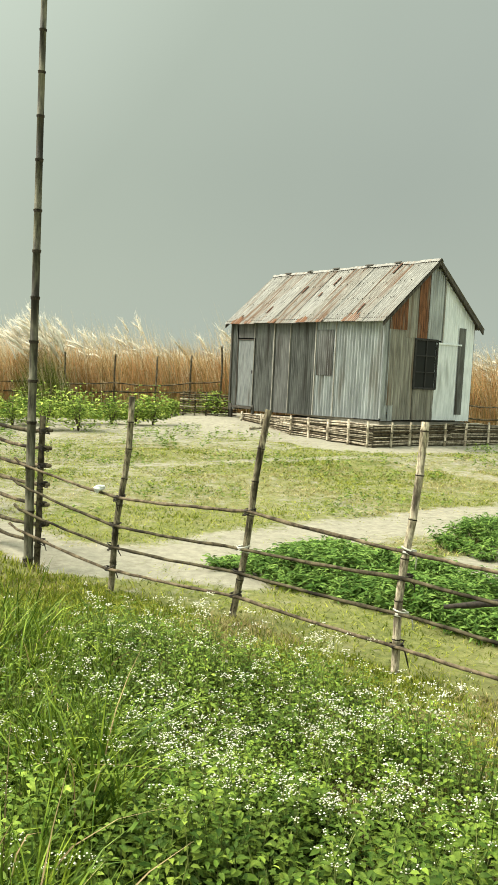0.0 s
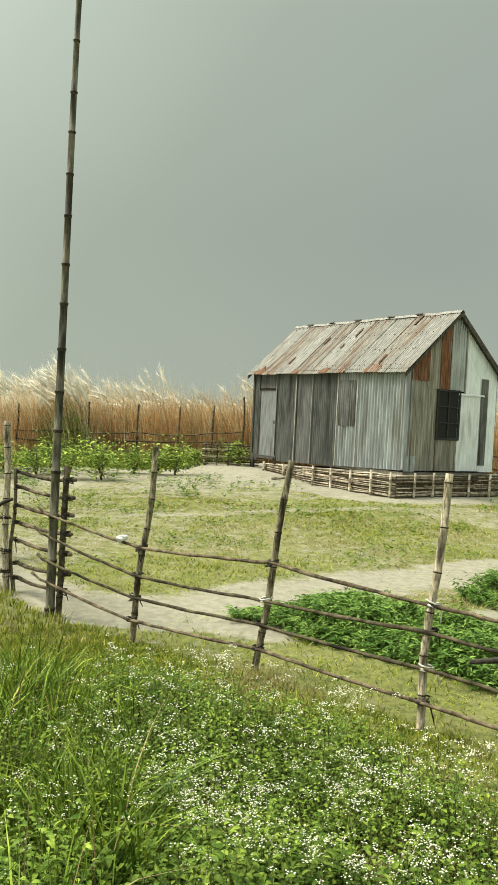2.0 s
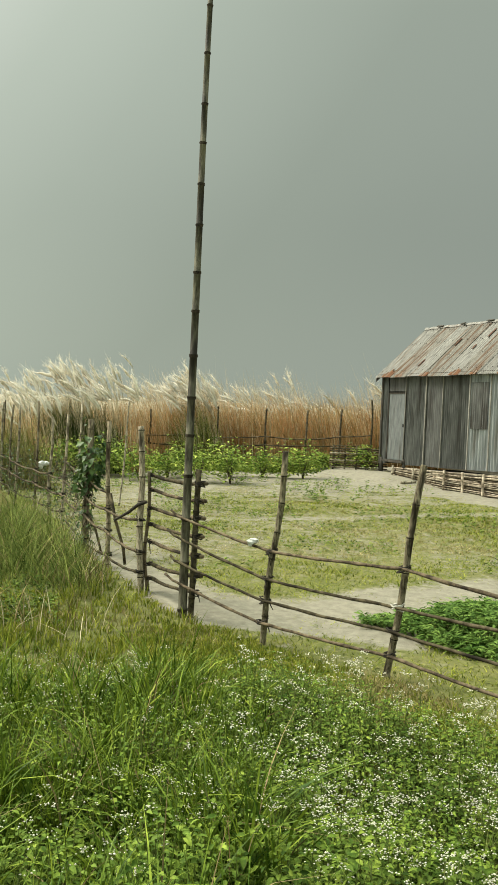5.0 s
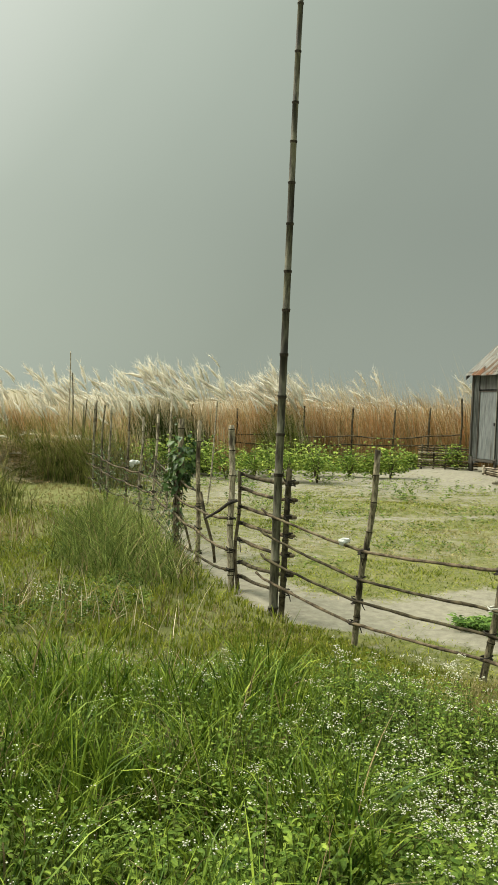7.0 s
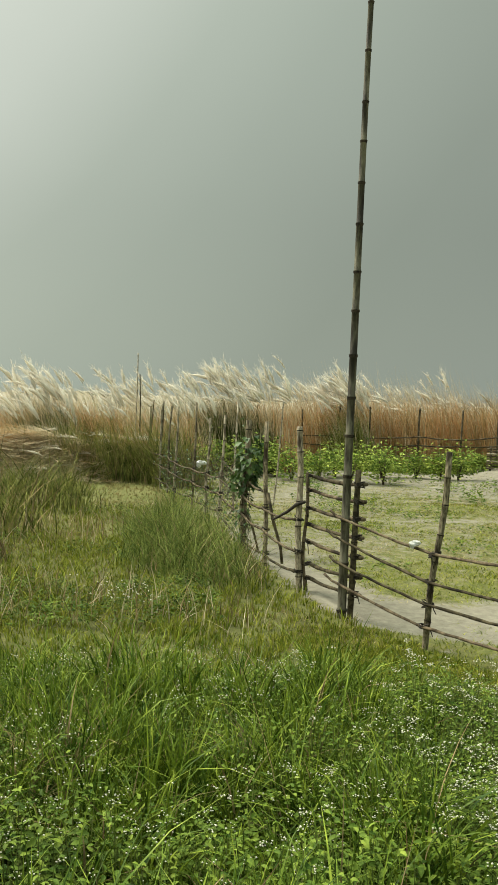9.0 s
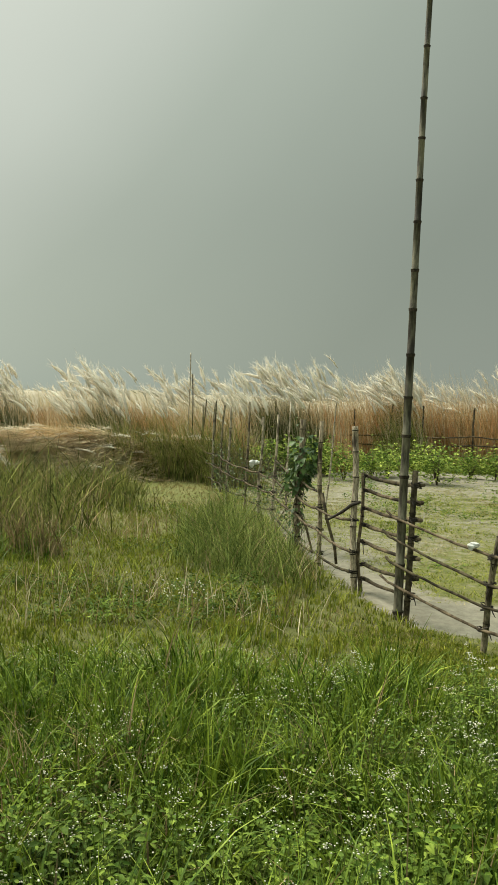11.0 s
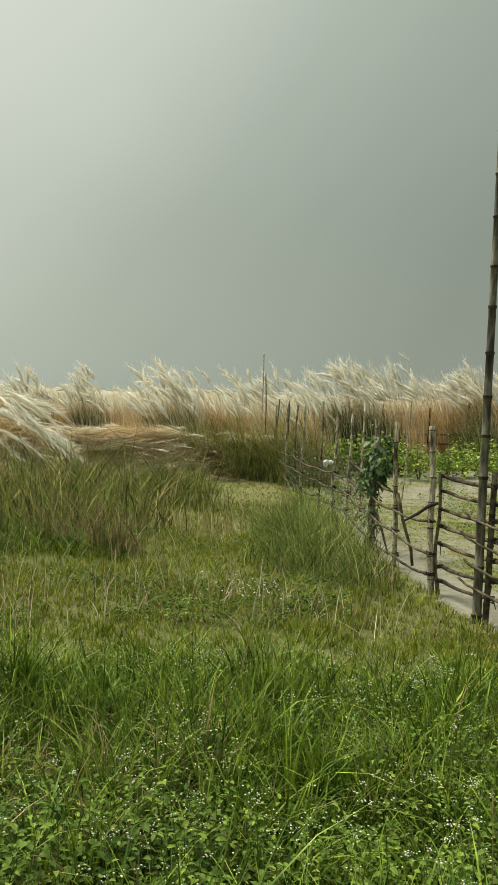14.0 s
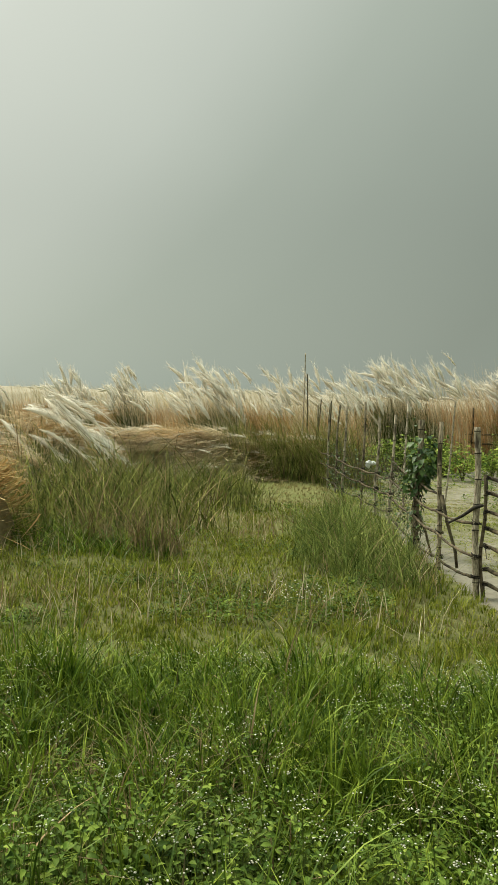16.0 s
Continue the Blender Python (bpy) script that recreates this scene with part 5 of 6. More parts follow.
#     x, y, half widths, stems, share with plumes, heights, green, lean, plume length
CLUMPS = [(-8.3, 22.2, 1.15, 0.8, 300, 0.50, 2.1, 2.75, True, 0.40, 0.80), (-7.3, 22.8, 0.6, 0.5, 90, 0.5, 2.0, 2.8, False, 0.35, 0.75),
          (-11.3, 17.6, 0.85, 0.7, 230, 0.36, 1.5, 2.15, True, 0.55, 0.85), (-12.0, 18.6, 0.7, 0.5, 70, 0.6, 1.9, 2.5, False, 0.5, 0.85),
          (-10.0, 20.2, 1.0, 0.7, 170, 0.6, 1.5, 2.2, False, 0.6, 0.75), (-9.3, 21.0, 0.9, 0.6, 120, 0.55, 1.7, 2.3, False, 0.5, 0.7),
          (-15.4, 19.2, 0.6, 0.5, 150, 0.5, 1.5, 2.15, True, 0.35, 0.75), (-17.2, 18.6, 0.75, 0.6, 190, 0.5, 1.6, 2.3, True, 0.35, 0.8),
          (-18.9, 17.0, 0.8, 0.6, 170, 0.5, 1.5, 2.3, True, 0.35, 0.8), (-13.9, 19.6, 0.8, 0.5, 110, 0.3, 1.5, 2.0, False, 0.5, 0.6),
          (-5.75, 25.6, 0.75, 0.5, 150, 0.45, 1.9, 2.5, True, 0.55, 0.95), (-5.0, 26.2, 1.0, 0.5, 60, 0.4, 2.0, 2.6, False, 0.4, 0.8),
          (-3.0, 27.6, 1.7, 0.5, 90, 0.5, 1.9, 2.6, False, 0.45, 0.85), (-4.6, 28.2, 1.8, 0.6, 80, 0.4, 2.0, 2.7, False, 0.45, 0.8),
          (-0.3, 28.0, 1.6, 0.5, 70, 0.35, 2.0, 2.7, False, 0.45, 0.8), (-7.0, 27.5, 1.2, 0.8, 110, 0.4, 2.2, 2.9, False, 0.45, 0.8),
          (8.0, 27.5, 1.5, 0.8, 120, 0.45, 1.9, 2.6, False, 0.45, 0.8), (-12.6, 22.5, 1.2, 0.8, 120, 0.4, 1.9, 2.5, False, 0.5, 0.75)]
for k, (x, y, rx, ry, stems, share, h0, h1, green, lean, size) in enumerate(CLUMPS):
    kash("kash_clump", x, y, rx, ry, int(stems * 1.25), share * (0.40 if y < 24 else 0.5), h0 * 1.10, h1 * (1.03 if y < 24 else 0.98), green, K, 900 + k, lean, size * 0.95, 34)
kash("kash_clump", -12.2, 11.9, 0.9, 0.6, 70, 0.22, 1.45, 1.9, True, "low kash clump with long drooping white plumes", 931, 0.6, 1.25, 80, True)


def build_far_reeds():
    rng = np.random.default_rng(81)
    # the sea of reeds beyond, a rough canopy with stems breaking out of it
    xs, ys = np.linspace(-140, 90, 190), 33 + np.linspace(0, 1, 80) ** 2 * 260
    gx, gy = np.meshgrid(xs, ys)
    gzz = 1.95 + 0.5 * (lumps(gx, gy, 3.0, 14) - 0.4) + 0.3 * (lumps(gx, gy, 1.3, 15) - 0.5) - 1.4 * smoothstep(36, 33, gy)
    V = np.stack([gx, gy, gzz], -1).reshape(-1, 3)
    i = (np.arange(79)[:, None] * 190 + np.arange(189)).ravel()
    stuff("far_reed_canopy", mesh_np("far_reed_canopy", V, np.stack([i, i + 1, i + 191, i + 190], 1), M_FAR, smooth=True), "distant pale reed bed running to the horizon", "reeds")
    n = 14000
    y = 31 + rng.uniform(0, 1, n) ** 2 * 120
    x = (rng.uniform(-1.0, 0.6, n)) * (y * 0.85 + 6)
    k = y / 30
    b = np.stack([x, y, np.full(n, 1.3)], 1)
    V, F = blades(b, rng.uniform(0.5, 1.25, n), 0.02 * k * rng.uniform(0.6, 1.4, n), WIND * rng.uniform(0.1, 0.7, n)[:, None], 3, 2, rng)
    m = 500
    p = b[:m] + [0, 0, 0.75]
    way = WIND + np.stack([np.zeros(m), np.zeros(m), rng.uniform(0.1, 0.9, m)], 1)
    way /= np.linalg.norm(way, axis=1, keepdims=True)
    PV = plumes(p, way, rng.uniform(0.4, 0.8, m), 10, rng, 0.045, 0.14, 0.008)
    V2, F2 = merge((V, F), PV)
    stuff("far_reeds", mesh_np("far_reeds", V2, F2, [M_STRAW, M_PLUME], np.r_[np.zeros(len(F)), np.ones(len(PV[1]))]), "distant reed stems and plumes in haze", "reeds")


build_far_reeds()


def straw_heap(name, cx, cy, rx, ry, top, n, label, seed, mats=(M_STRAW, M_HAY), sweep=0.9, heads=0):
    """Reeds beaten flat by wind: long stems combed one way over a low uneven hump."""
    rng = np.random.default_rng(seed)

    def hump(x, y):
        r = np.minimum(np.hypot((x - cx) / rx, (y - cy) / ry), 1)
        return top * (1 - r ** 5) * (0.70 + 0.45 * (lumps(x * 0.45, y, 0.5, seed) - 0.4) + 0.2 * (lumps(x * 0.4, y, 0.2, seed + 1) - 0.5))

    # locks of stems that lie the same way, gold or bleached
    per = 26
    locks = n // per
    a, r = rng.uniform(0, 2 * math.pi, locks), rng.uniform(0, 1, locks) ** 0.38
    lx, ly = cx + rx * r * np.cos(a), cy + ry * r * np.sin(a)
    turn = rng.normal(0, 0.3, locks)
    way = np.stack([-np.cos(turn), np.sin(turn) - 0.12, np.zeros(locks)], 1) * (rng.uniform(0.7, 1.5, locks) * sweep)[:, None]
    n = locks * per
    x, y = np.repeat(lx, per) + rng.normal(0, 0.16, n), np.repeat(ly, per) + rng.normal(0, 0.09, n)
    z = hump(x, y) * np.repeat(rng.uniform(0.82, 1.06, locks), per) + rng.uniform(0.0, 0.07, n)
    b = on_ground(x, y) + np.stack([rng.uniform(0.1, 0.5, n), np.zeros(n), z], 1)
    lean = np.repeat(way, per, 0) * rng.uniform(0.6, 1.15, (n, 1)) + rng.normal(0, 0.06, (n, 3)) * [1, 1, 0]
    V, F = blades(b, np.repeat(rng.uniform(-0.26, 0.10, locks), per) + rng.normal(0, 0.05, n), rng.uniform(0.008, 0.024, n), lean, 4, 1.2, rng, 3)
    gold = lumps(lx * 0.6, ly, 0.6, seed + 2) + rng.normal(0, 0.15, locks) > 0.45
    idx = np.repeat(gold.astype(int), per * 4)
    # pressed stems under them
    k = 30
    gx, gy = np.meshgrid(cx + np.linspace(-1, 1, k) * rx, cy + np.linspace(-1, 1, k) * ry)
    BV = np.stack([gx, gy, hump(gx, gy) * 0.74 + height(gx, gy) - 0.06], -1).reshape(-1, 3)
    i = (np.arange(k - 1)[:, None] * k + np.arange(k - 1)).ravel()
    BF = np.stack([i, i + 1, i + k + 1, i + k], 1)
    parts, tags = [(V, F), (BV, BF)], [idx, np.zeros(len(BF))]
    if heads:
        j = rng.integers(0, n, heads)
        way = WIND + rng.normal(0, 0.2, (heads, 3)) + [0, 0, 0.12]
        way /= np.linalg.norm(way, axis=1, keepdims=True)
        PV = plumes(b[j] + [0, 0, 0.05], way, rng.uniform(0.35, 0.75, heads), 26, rng, 0.024)
        parts.append(PV)
        tags.append(np.full(len(PV[1]), 2))
    V2, F2 = merge(*parts)
    tagged(new(name, mesh_np(name, V2, F2, [*mats, M_PLUME], np.concatenate(tags))), label, "straw", kind="stuff")


HEAP = "golden and pale reeds beaten flat by the wind"
straw_heap("flattened_reeds", -12.2, 16.6, 2.6, 1.5, 1.25, 17000, HEAP, 21, heads=60)
straw_heap("flattened_reeds", -14.6, 14.4, 2.4, 1.7, 1.35, 12000, HEAP, 22, heads=60)
straw_heap("flattened_reeds", -9.6, 18.2, 1.2, 0.8, 1.1, 4000, HEAP, 23, heads=30)
straw_heap("dry_grass_mound", -8.42, 6.9, 0.8, 0.75, 1.25, 3000, "overhanging mound of dry brown grass", 24, (M_DEAD, M_HAY), 0.45)
straw_heap("flattened_reeds", -11.8, 10.3, 1.1, 1.3, 1.15, 5000, HEAP, 25, heads=12)

# ---------------------------------------------------------------- grass and weeds
def wedge(n, d0, d1, a0, a1, rng):
    """Places in a fan before the first viewpoint: distances and angles (degrees, positive to the left)."""
    d = np.sqrt(rng.uniform(d0 * d0, d1 * d1, n))
    a = np.radians(rng.uniform(a0, a1, n))
    return -d * np.sin(a), d * np.cos(a), d, np.degrees(a)


DRY_SPOT = [(-9.2, 15.5), (-7.4, 14.6)]


def build_turf():
    rng = np.random.default_rng(91)
    # the yard: low thin turf, sparse on sand
    x, y, d, a = wedge(370000, 4.5, 24, -24, 36, rng)
    clump = 0.6 * lumps(x, y, 0.22, 23) + 0.4 * lumps(x, y, 0.6, 24)
    keep = (fence_side(x, y) > -0.05) & (rng.uniform(0, 1, len(x)) > sand_share(x, y) * 1.0 + 0.9 * (0.6 - clump))
    x, y, d, clump = x[keep], y[keep], d[keep], clump[keep]
    n = len(x)
    h = rng.uniform(0.012, 0.044, n) * (0.3 + 1.2 * clump) * (1 - 0.65 * smoothstep(0.3, 0.7, sand_share(x, y)))
    V, F = blades(on_ground(x, y), h, (0.004 + 0.0006 * d) * rng.uniform(0.7, 1.3, n), rng.normal(0, 0.035, (n, 3)) * [1, 1, 0], 2, 1.6, rng)
    dry = (lumps(x, y, 1.1, 21) + 0.4 * lumps(x, y, 0.35, 22) + rng.normal(0, 0.15, n) > 0.86).astype(int)
    stuff("turf", mesh_np("turf", V, F, [M_TURF, M_TURF_DRY], np.repeat(dry, 2)), "short patchy turf of the sandy yard", "grass")
    # outside the fence: tufty turf, closer and greener
    per = 7
    m = 36000
    d = 3 + 20 * rng.uniform(0, 1, m) ** 1.3
    a = np.radians(rng.uniform(-22, 52, m))
    x, y = -d * np.sin(a), d * np.cos(a)
    keep = (fence_side(x, y) < -0.02) & (rng.uniform(0, 1, m) > sand_share(x, y) * 1.4)
    x, y, d = x[keep], y[keep], d[keep]
    clump = lumps(x, y, 0.28, 25)
    size = (0.45 + 0.95 * clump) * (0.75 + 0.5 * lumps(x, y, 1.3, 26)) * np.where(x > -0.9, 0.45, 1.0)
    V, F = tufts(x, y, per, 0.035, 0.115, 0.006, 0.0115, 0.038, 0.5, rng, 2, 1.7, size * (0.75 + 0.25 * smoothstep(12, 6, d)))
    near_dry = 0.95 * smoothstep(2.6, 1.0, near_line(x, y, DRY_SPOT)) + 0.08 * smoothstep(0.9, 0.2, near_line(x, y, [(-0.4, 5.7), (-2.4, 6.1), (-4.4, 6.0), (-6.2, 5.4)]))
    dry = np.repeat(lumps(x, y, 1.0, 21) + 0.4 * lumps(x, y, 0.3, 22), per) + rng.normal(0, 0.2, len(x) * per) > np.repeat(1.13 + 0.2 * smoothstep(1.6, 0.6, near_line(x, y, [(-1.5, 6.3), (-3.6, 7.0)])) - near_dry - 0.2 * smoothstep(-3.8, -6.5, x), per)
    stuff("turf", mesh_np("turf", V, F, [M_TURF, M_TURF_DRY], np.repeat(dry.astype(int), 2)), "tufty green turf with dry blades outside the fence", "grass")


def build_verge():
    rng = np.random.default_rng(92)
    # close-cropped strip between the front fence and the weeds
    x, y, d, a = wedge(15000, 3.0, 7.0, -24, 16, rng)
    keep = (fence_side(x, y) < 0.05) & (rng.uniform(0, 1, len(x)) > sand_share(x, y) * 1.5)
    x, y = x[keep], y[keep]
    per = 8
    V, F = tufts(x, y, per, 0.02, 0.055, 0.005, 0.009, 0.030, 0.7, rng, 2, 1.7, 0.55 + 0.8 * lumps(x, y, 0.22, 27))
    dry = np.repeat(lumps(x, y, 0.8, 28) + 0.4 * lumps(x, y, 0.25, 29), per) + rng.normal(0, 0.2, len(x) * per) > 0.92
    stuff("verge_turf", mesh_np("verge_turf", V, F, [M_TURF, M_TURF_DRY], np.repeat(dry.astype(int), 2)), "close-cropped yellow-green turf beside the front fence", "grass")
    # flat leafy weeds through the turf
    m = 5200
    d = rng.uniform(5.2, 14, m)
    a = np.radians(rng.uniform(6, 50, m))
    x, y = -d * np.sin(a), d * np.cos(a)
    keep = (fence_side(x, y) < -0.1) & (d > 6.6) & (near_line(x, y, FENCE) > 0.9) & (lumps(x, y, 0.8, 61) + 0.5 * lumps(x, y, 0.25, 62) > 0.86)
    x, y = x[keep], y[keep]
    n = len(x)
    h = rng.uniform(0.04, 0.17, n) * (0.5 + lumps(x, y, 0.3, 63))
    parts = []
    for k in range(11):
        az = rng.uniform(0, 2 * math.pi, n)
        p = on_ground(x, y) + np.stack([np.cos(az) * 0.02, np.sin(az) * 0.02, h * rng.uniform(0.3, 1.0, n)], 1)
        parts.append(leaves(p, np.stack([np.cos(az), np.sin(az), rng.uniform(-0.1, 0.7, n)], 1), rng.uniform(0.03, 0.06, n), rng.uniform(0.010, 0.021, n), rng))
    V, F = merge(*parts)
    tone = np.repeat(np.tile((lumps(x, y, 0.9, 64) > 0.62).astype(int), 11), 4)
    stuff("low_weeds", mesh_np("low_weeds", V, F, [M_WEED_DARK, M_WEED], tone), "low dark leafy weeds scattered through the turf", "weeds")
    # dry bleached stalks standing over the turf
    m = 2600
    d = rng.uniform(6.4, 15, m)
    a = np.radians(rng.uniform(18, 50, m))
    x, y = -d * np.sin(a), d * np.cos(a)
    keep = (fence_side(x, y) < -0.3) & (lumps(x, y, 1.2, 65) + 0.3 * smoothstep(22, 40, np.degrees(a)) > 0.62)
    x, y = x[keep], y[keep]
    n = len(x)
    V, F = blades(on_ground(x, y), rng.uniform(0.12, 0.42, n), rng.uniform(0.004, 0.009, n), rng.normal(0, 0.11, (n, 3)) * [1, 1, 0], 3, 1.8, rng, 3.0)
    stuff("dry_stalks", mesh_np("dry_stalks", V, F, [M_DEAD, M_STRAW], np.repeat((rng.uniform(0, 1, n) < 0.3).astype(int), 3)), "thin dry stalks standing in rough turf", "grass")


def long_grass(name, n, spots, h0, h1, label, seed, material, width=0.008, flop=0.18, dead=0.06):
    """Grass in spots (x, y, rx, ry)."""
    rng = np.random.default_rng(seed)
    area = np.array([s[2] * s[3] for s in spots])
    j = rng.choice(len(spots), n, p=area / area.sum())
    s = np.array(spots)[j]
    a, r = rng.uniform(0, 2 * math.pi, n), np.sqrt(rng.uniform(0, 1, n))
    x, y = s[:, 0] + s[:, 2] * r * np.cos(a) + rng.normal(0, 0.08, n), s[:, 1] + s[:, 3] * r * np.sin(a) + rng.normal(0, 0.08, n)
    h = (h0 + (h1 - h0) * rng.uniform(0, 1, n) ** 1.6) * (1 - 0.6 * r ** 2) * (0.25 + 1.15 * (0.6 * lumps(x, y, 0.3, seed) + 0.4 * lumps(x, y, 0.11, seed + 1)))
    lean = rng.normal(0, 1, (n, 3)) * [1, 1, 0] * (h * flop / 0.35)[:, None] + WIND * (0.12 * h)[:, None]
    V, F = blades(on_ground(x, y), h, width * rng.uniform(0.5, 1.5, n), lean, 4, 2.0, rng, 1.7)
    brown = np.repeat((rng.uniform(0, 1, n) < dead).astype(int), 4)
    return stuff(name, mesh_np(name, V, F, [material, M_DEAD], brown), label, "grass")


build_turf()
build_verge()
long_grass("tall_grass", 2600, [(-10.3, 12.9, 1.4, 0.6), (-9.2, 14.0, 1.0, 0.5), (-11.4, 12.2, 1.0, 0.6)], 0.35, 0.85, "knee-high green grass before the flattened reeds", 59, M_REEDGREEN, 0.015, 0.2, 0.12)
BAND = [(-3.25 - 0.2 * k + 0.25 * math.sin(k * 2.1), 8.3 + 0.32 * k + 0.2 * math.cos(k * 1.7), 0.34 + 0.08 * math.sin(k * 3.3), 0.3) for k in range(14)]
BAND += [(-4.0 - 0.25 * k, 8.7 + 0.4 * k, 0.5, 0.4) for k in range(6)]
BAND += [(-2.85, 7.75, 0.22, 0.2), (-3.15, 7.95, 0.35, 0.25), (-3.6, 8.05, 0.4, 0.3), (-4.1, 8.3, 0.45, 0.35)]
long_grass("tall_grass", 6500, BAND, 0.10, 0.78, "tall soft green grass along the bamboo fence", 51, M_SOFT, 0.009, 0.22)
long_grass("tall_grass", 3300, [(-7.6, 8.3, 1.3, 0.9), (-8.9, 10.4, 1.6, 1.0), (-6.9, 9.4, 0.8, 0.6), (-9.6, 8.8, 1.3, 1.2), (-8.2, 12.0, 1.4, 0.8)], 0.6, 1.75, "tall grey-green grass at the edge of the reeds", 52, M_REEDGREEN, 0.016, 0.18, 0.13)
long_grass("tall_grass", 2600, [(-7.3, 7.4, 0.9, 0.5), (-6.3, 7.6, 0.7, 0.35), (-8.2, 7.4, 0.6, 0.6)], 0.18, 0.5, "fresh green tufts before taller dry grass", 58, M_GRASS, 0.012, 0.3, 0.1)
long_grass("tall_grass", 6500, [(-8.4, 17.3, 1.0, 0.6), (-7.5, 16.6, 0.6, 0.4), (-9.4, 17.2, 0.9, 0.6), (-10.3, 16.6, 0.8, 0.5)], 0.9, 2.0, "tall grey-green rushes beside the far fence", 53, M_REEDGREEN, 0.013, 0.13, 0.22)
long_grass("tall_grass", 2600, [(-4.9, 24.0, 3.2, 0.5), (-2.0, 25.5, 0.9, 0.3)], 0.3, 0.8, "fresh green grass before the back fence", 54, M_GRASS, 0.02, 0.15)
long_grass("dead_tuft", 340, [(-6.0, 7.7, 0.42, 0.25), (-6.8, 7.7, 0.25, 0.2)], 0.4, 1.0, "tuft of dry reddish stalks", 55, M_DEAD, 0.012, 0.16, 0.0)
long_grass("dead_tuft", 700, [(-0.92, 3.3, 0.11, 0.1), (-1.42, 3.95, 0.12, 0.1), (-2.11, 3.4, 0.15, 0.1), (-2.77, 2.7, 0.2, 0.14), (-2.0, 2.75, 0.1, 0.1)], 0.30, 0.62, "withered brown grass clump among green weeds", 56, M_DEAD, 0.005, 0.4, 0.0)
long_grass("mid_grass", 11000, [(-4.6, 6.8, 1.6, 1.2), (-6.0, 6.4, 1.5, 1.4), (-3.4, 6.6, 1.0, 0.9), (-5.6, 8.6, 1.3, 1.4), (-6.6, 11.0, 1.6, 2.0), (-5.0, 9.0, 0.8, 1.2)], 0.04, 0.22, "ankle-high rough green grass", 57, M_TURF, 0.009, 0.22, 0.08)


def build_foreground():
    rng = np.random.default_rng(95)
    # long blades in arching tufts, thick from the turf's edge to the weeds
    m = 4600
    d = rng.uniform(1.9, 5.7, m)
    a = rng.uniform(3, 53, m)
    x, y = -d * np.sin(np.radians(a)), d * np.cos(np.radians(a))
    edge = 5.25 + 0.5 * (lumps(x, y, 0.7, 33) - 0.5)
    share = smoothstep(3, 15, a) * smoothstep(edge + 0.25, edge - 0.25, d) * (1 - (0.65 + 0.2 * smoothstep(26, 34, a)) * smoothstep(3.5, 2.8, d)) * smoothstep(0.25, 0.62, lumps(x, y, 0.34, 31) + 0.3 * lumps(x, y, 0.13, 32))
    keep = (rng.uniform(0, 1, m) < share) & (fence_side(x, y) < -0.35)
    x, y, d, a = x[keep], y[keep], d[keep], a[keep]
    size = (0.55 + 0.75 * lumps(x, y, 0.38, 34)) * (0.85 + 0.15 * smoothstep(5.4, 4.4, d))
    per = 13
    V, F = tufts(x, y, per, 0.16, 0.54, 0.008, 0.0165, 0.032, 0.62, rng, 5, 2.2, size)
    n = len(x) * per
    dead = (rng.uniform(0, 1, n) < np.repeat(0.03 + 0.10 * smoothstep(0.6, 0.8, lumps(x, y, 0.5, 30)), per)).astype(int)
    stuff("long_grass", mesh_np("long_grass", V, F, [M_GRASS, M_DEAD], np.repeat(dead, 5)), "long bright green grass arching among flowering weeds", "grass")

    # flowering weeds
    x, y, d, a = wedge(15000, 1.8, 5.4, -25, 52, rng)
    reach = np.where(a < 14, 3.72 + 0.062 * (a + 17), 5.6 - 0.27 * (a - 14))
    reach = np.maximum(reach + 0.35 * smoothstep(12, 4, a), 3.15 + 0.4 * smoothstep(24, 36, a)) + 0.5 * (lumps(x, y, 0.5, 40) - 0.5)
    clump = lumps(x, y, 0.34, 35)
    keep = rng.uniform(0, 1, len(x)) < smoothstep(reach + 0.15, reach - 0.35, d) * np.clip(0.25 + 1.3 * clump, 0, 1) * (0.95 - 0.35 * smoothstep(14, 22, a) + 0.25 * smoothstep(28, 36, a)) * 0.8
    keep &= fence_side(x, y) < -0.3
    x, y, d, a = x[keep], y[keep], d[keep], a[keep]
    n = len(x)
    base = on_ground(x, y)
    h = rng.uniform(0.16, 0.42, n) * (0.40 + 0.95 * lumps(x, y, 0.30, 36)) * (0.75 + 0.25 * smoothstep(reach[keep], reach[keep] - 1.0, d))
    lean = rng.normal(0, 0.05, (n, 3)) * [1, 1, 0]
    SV = tris(blades(base.copy(), h, np.full(n, 0.0045), lean, 3, 1.6, rng, 6))
    lv, pairs = [], 7
    turn = rng.uniform(0, 2 * math.pi, n)
    for k in range(pairs):
        s = np.clip((k + rng.uniform(0.2, 1.0, n)) / pairs, 0.1, 0.99)
        size = (1.2 - 0.6 * s) * rng.uniform(0.65, 1.35, n) * (1 - 0.35 * smoothstep(2.7, 3.7, d))
        for half in (0, math.pi):
            az = turn + k * 1.57 + half + rng.normal(0, 0.35, n)
            ax = np.stack([np.cos(az), np.sin(az), rng.uniform(-0.25, 0.6, n)], 1)
            p = base + lean * (s ** 1.6)[:, None]
            p[:, 2] += h * s
            p[:, :2] += ax[:, :2] * 0.012
            lv.append(broad_leaves(p, ax, 0.052 * size, 0.026 * size, rng))
    LV = merge(*lv)
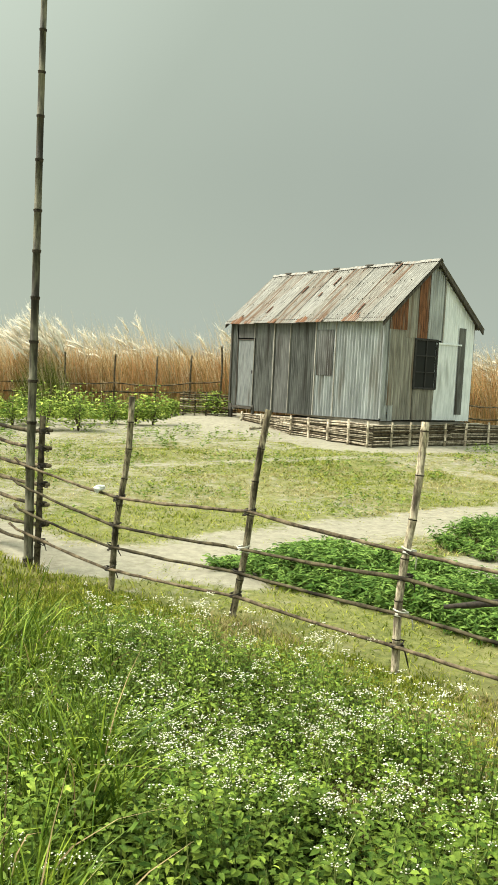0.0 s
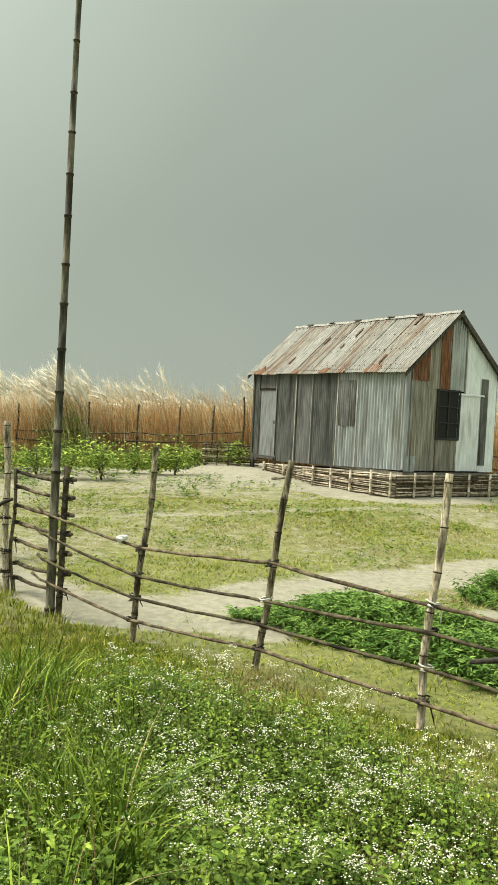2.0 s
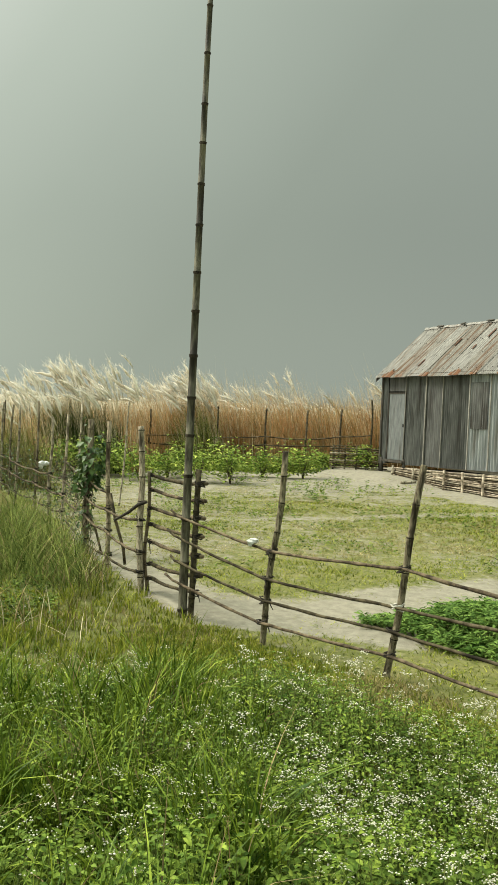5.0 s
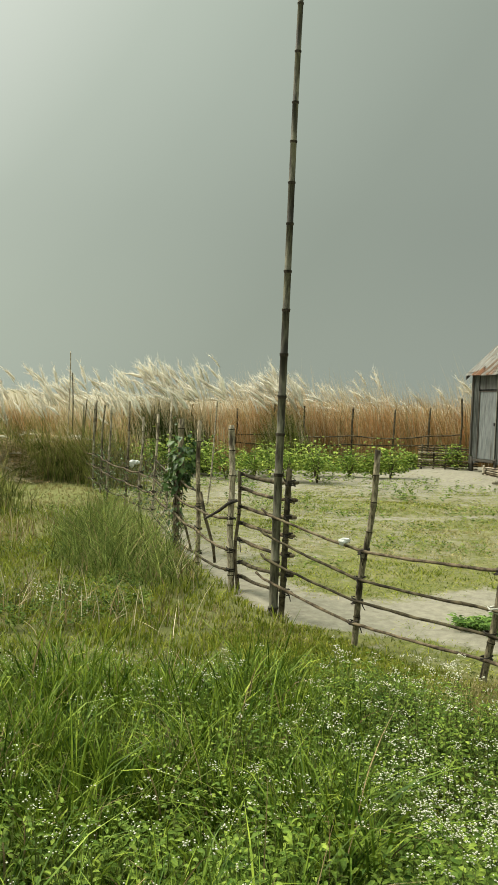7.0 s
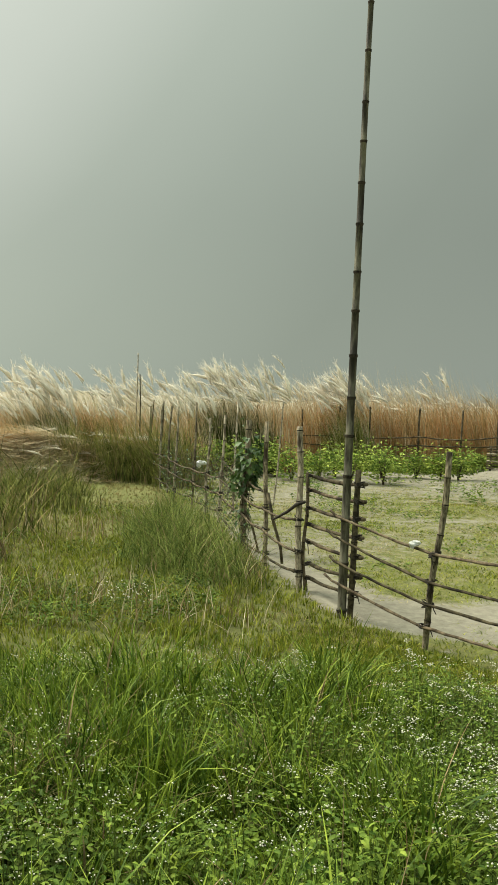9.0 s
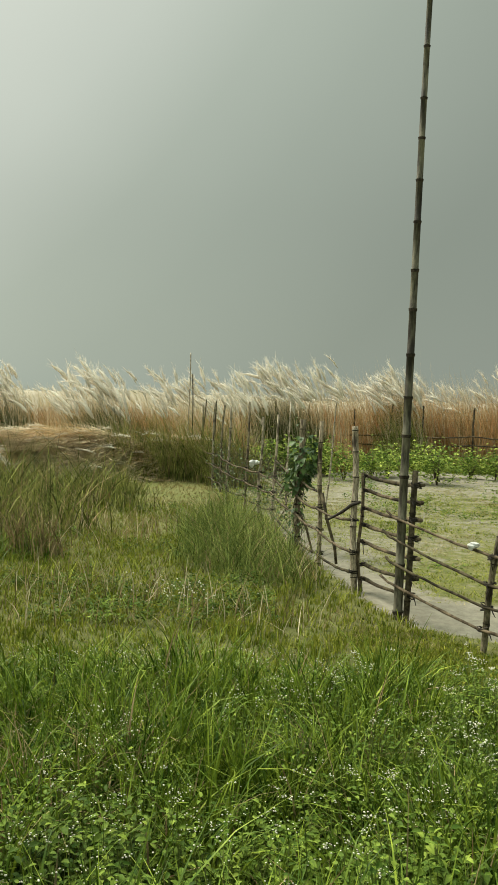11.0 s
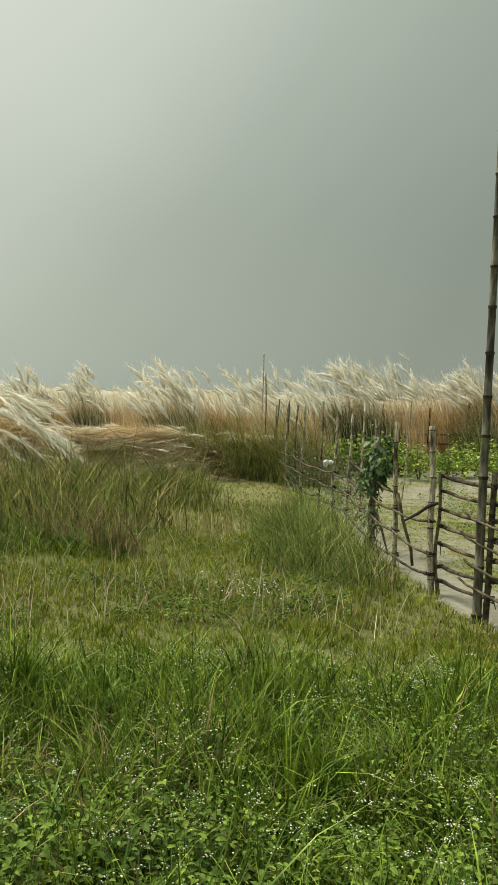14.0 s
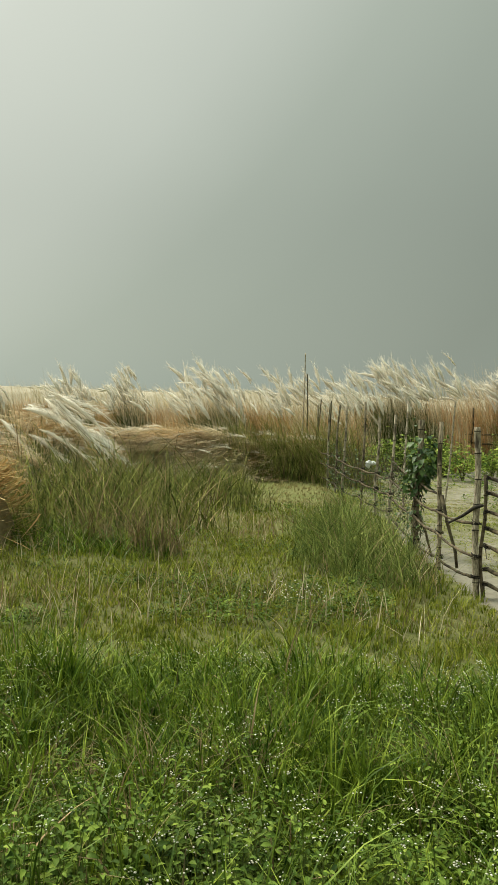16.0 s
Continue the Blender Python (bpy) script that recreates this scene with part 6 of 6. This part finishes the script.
    # loose heads of tiny flowers on stalks over the leaves
    fl = rng.uniform(0, 1, n) < (0.07 + 0.40 * smoothstep(9, -4, a) * smoothstep(2.4, 3.4, d) + 0.03 * smoothstep(26, 36, a)) * (0.25 + 0.75 * smoothstep(0.3, 0.7, lumps(x, y, 0.3, 37)))
    top = base + lean
    top[:, 2] += h
    heads, twigs = [], []
    for k in range(3):
        sel = fl & (rng.uniform(0, 1, n) < 0.8)
        c = sel.sum()
        crown = top[sel] + np.stack([rng.normal(0, 0.035, c), rng.normal(0, 0.035, c), rng.uniform(0.03, 0.11, c)], 1)
        twigs.append(tris(blades(top[sel] - [0, 0, 0.02], crown[:, 2] - top[sel][:, 2] + 0.02, np.full(c, 0.0028), (crown - top[sel]) * [1, 1, 0], 2, 1.3, rng, 6)))
        for j in range(7):
            q = crown + rng.normal(0, 1, (c, 3)) * [0.013, 0.013, 0.005]
            heads.append(beads(q, rng.uniform(0.0027, 0.0054, c)))
    HV = merge(*heads)
    SV = merge(SV, *twigs)
    V, F = merge(SV, LV, HV)
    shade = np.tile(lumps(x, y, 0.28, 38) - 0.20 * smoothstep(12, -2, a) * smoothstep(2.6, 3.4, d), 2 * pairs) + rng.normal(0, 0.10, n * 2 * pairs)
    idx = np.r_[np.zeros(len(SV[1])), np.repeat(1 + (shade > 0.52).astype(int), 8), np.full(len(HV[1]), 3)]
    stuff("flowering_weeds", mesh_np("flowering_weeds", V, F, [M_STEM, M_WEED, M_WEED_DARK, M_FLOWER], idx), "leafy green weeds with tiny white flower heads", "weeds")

    # taller flowering stems standing out of the long grass
    x, y, d, a = wedge(900, 2.4, 5.2, 8, 52, rng)
    keep = lumps(x, y, 0.5, 41) > 0.48
    b = on_ground(x[keep], y[keep])
    n2 = len(b)
    hh = rng.uniform(0.28, 0.50, n2) * (0.7 + 0.3 * smoothstep(5.2, 4.2, d[keep]))
    le = rng.normal(0, 0.05, (n2, 3)) * [1, 1, 0]
    SV2 = tris(blades(b.copy(), hh, np.full(n2, 0.004), le, 3, 1.6, rng, 6))
    tip = b + le + np.stack([np.zeros(n2), np.zeros(n2), hh], 1)
    LV2 = []
    for k in range(6):
        s = rng.uniform(0.35, 0.92, n2)
        p = b + le * (s ** 1.6)[:, None]
        p[:, 2] += hh * s
        az = rng.uniform(0, 2 * math.pi, n2)
        LV2.append(broad_leaves(p, np.stack([np.cos(az), np.sin(az), rng.uniform(-0.2, 0.6, n2)], 1), 0.04 * (1.2 - 0.6 * s), 0.02 * (1.2 - 0.6 * s), rng))
    LV2 = merge(*LV2)
    HV2 = merge(*[beads(tip + rng.normal(0, 1, (n2, 3)) * [0.016, 0.016, 0.008], rng.uniform(0.0026, 0.005, n2)) for _ in range(4)])
    V, F = merge(SV2, LV2, HV2)
    idx = np.r_[np.zeros(len(SV2[1])), np.ones(len(LV2[1])), np.full(len(HV2[1]), 2)]
    stuff("flowering_stems", mesh_np("flowering_stems", V, F, [M_STEM, M_WEED, M_FLOWER], idx), "thin stems with tiny white flowers in long grass", "weeds")

    # sparse seedlings over the sandy yard
    x, y, d, a = wedge(5200, 7.5, 22, -22, 34, rng)
    keep = (fence_side(x, y) > 0.2) & (lumps(x, y, 0.9, 39) > 0.55) & (sand_share(x, y) < np.where(y > 13.5, 0.78, 0.5))
    x, y = x[keep], y[keep]
    n = len(x)
    parts = []
    for k in range(6):
        az = rng.uniform(0, 2 * math.pi, n)
        p = on_ground(x, y)
        p[:, 2] += rng.uniform(0.01, 0.08, n) * (1 + 1.2 * smoothstep(13, 18, y))
        grown = 1 + 0.5 * smoothstep(13, 18, y)
        parts.append(leaves(p, np.stack([np.cos(az), np.sin(az), rng.uniform(0.0, 0.6, n)], 1), rng.uniform(0.03, 0.075, n) * grown, rng.uniform(0.012, 0.03, n) * grown, rng))
    V, F = merge(*parts)
    stuff("seedlings", mesh_np("seedlings", V, F, M_WEED), "sparse low weeds scattered over sandy ground", "weeds")
    # a pale flowering clump by the worn turf
    m = 80
    c = np.array([-3.4, 6.4]) + rng.normal(0, 1, (m, 2)) * [0.28, 0.16]
    b = on_ground(c[:, 0], c[:, 1])
    hh = rng.uniform(0.08, 0.24, m)
    SV = tris(blades(b.copy(), hh, np.full(m, 0.005), rng.normal(0, 0.04, (m, 3)) * [1, 1, 0], 2, 1.6, rng))
    q = b + np.stack([rng.normal(0, 0.03, m), rng.normal(0, 0.03, m), hh + 0.01], 1)
    HV = beads(q, rng.uniform(0.006, 0.011, m))
    V, F = merge(SV, HV)
    stuff("flower_clump", mesh_np("flower_clump", V, F, [M_STEM, M_FLOWER], np.r_[np.zeros(len(SV[1])), np.ones(len(HV[1]))]), "pale flowering weed clump in the grass", "weeds")


build_foreground()
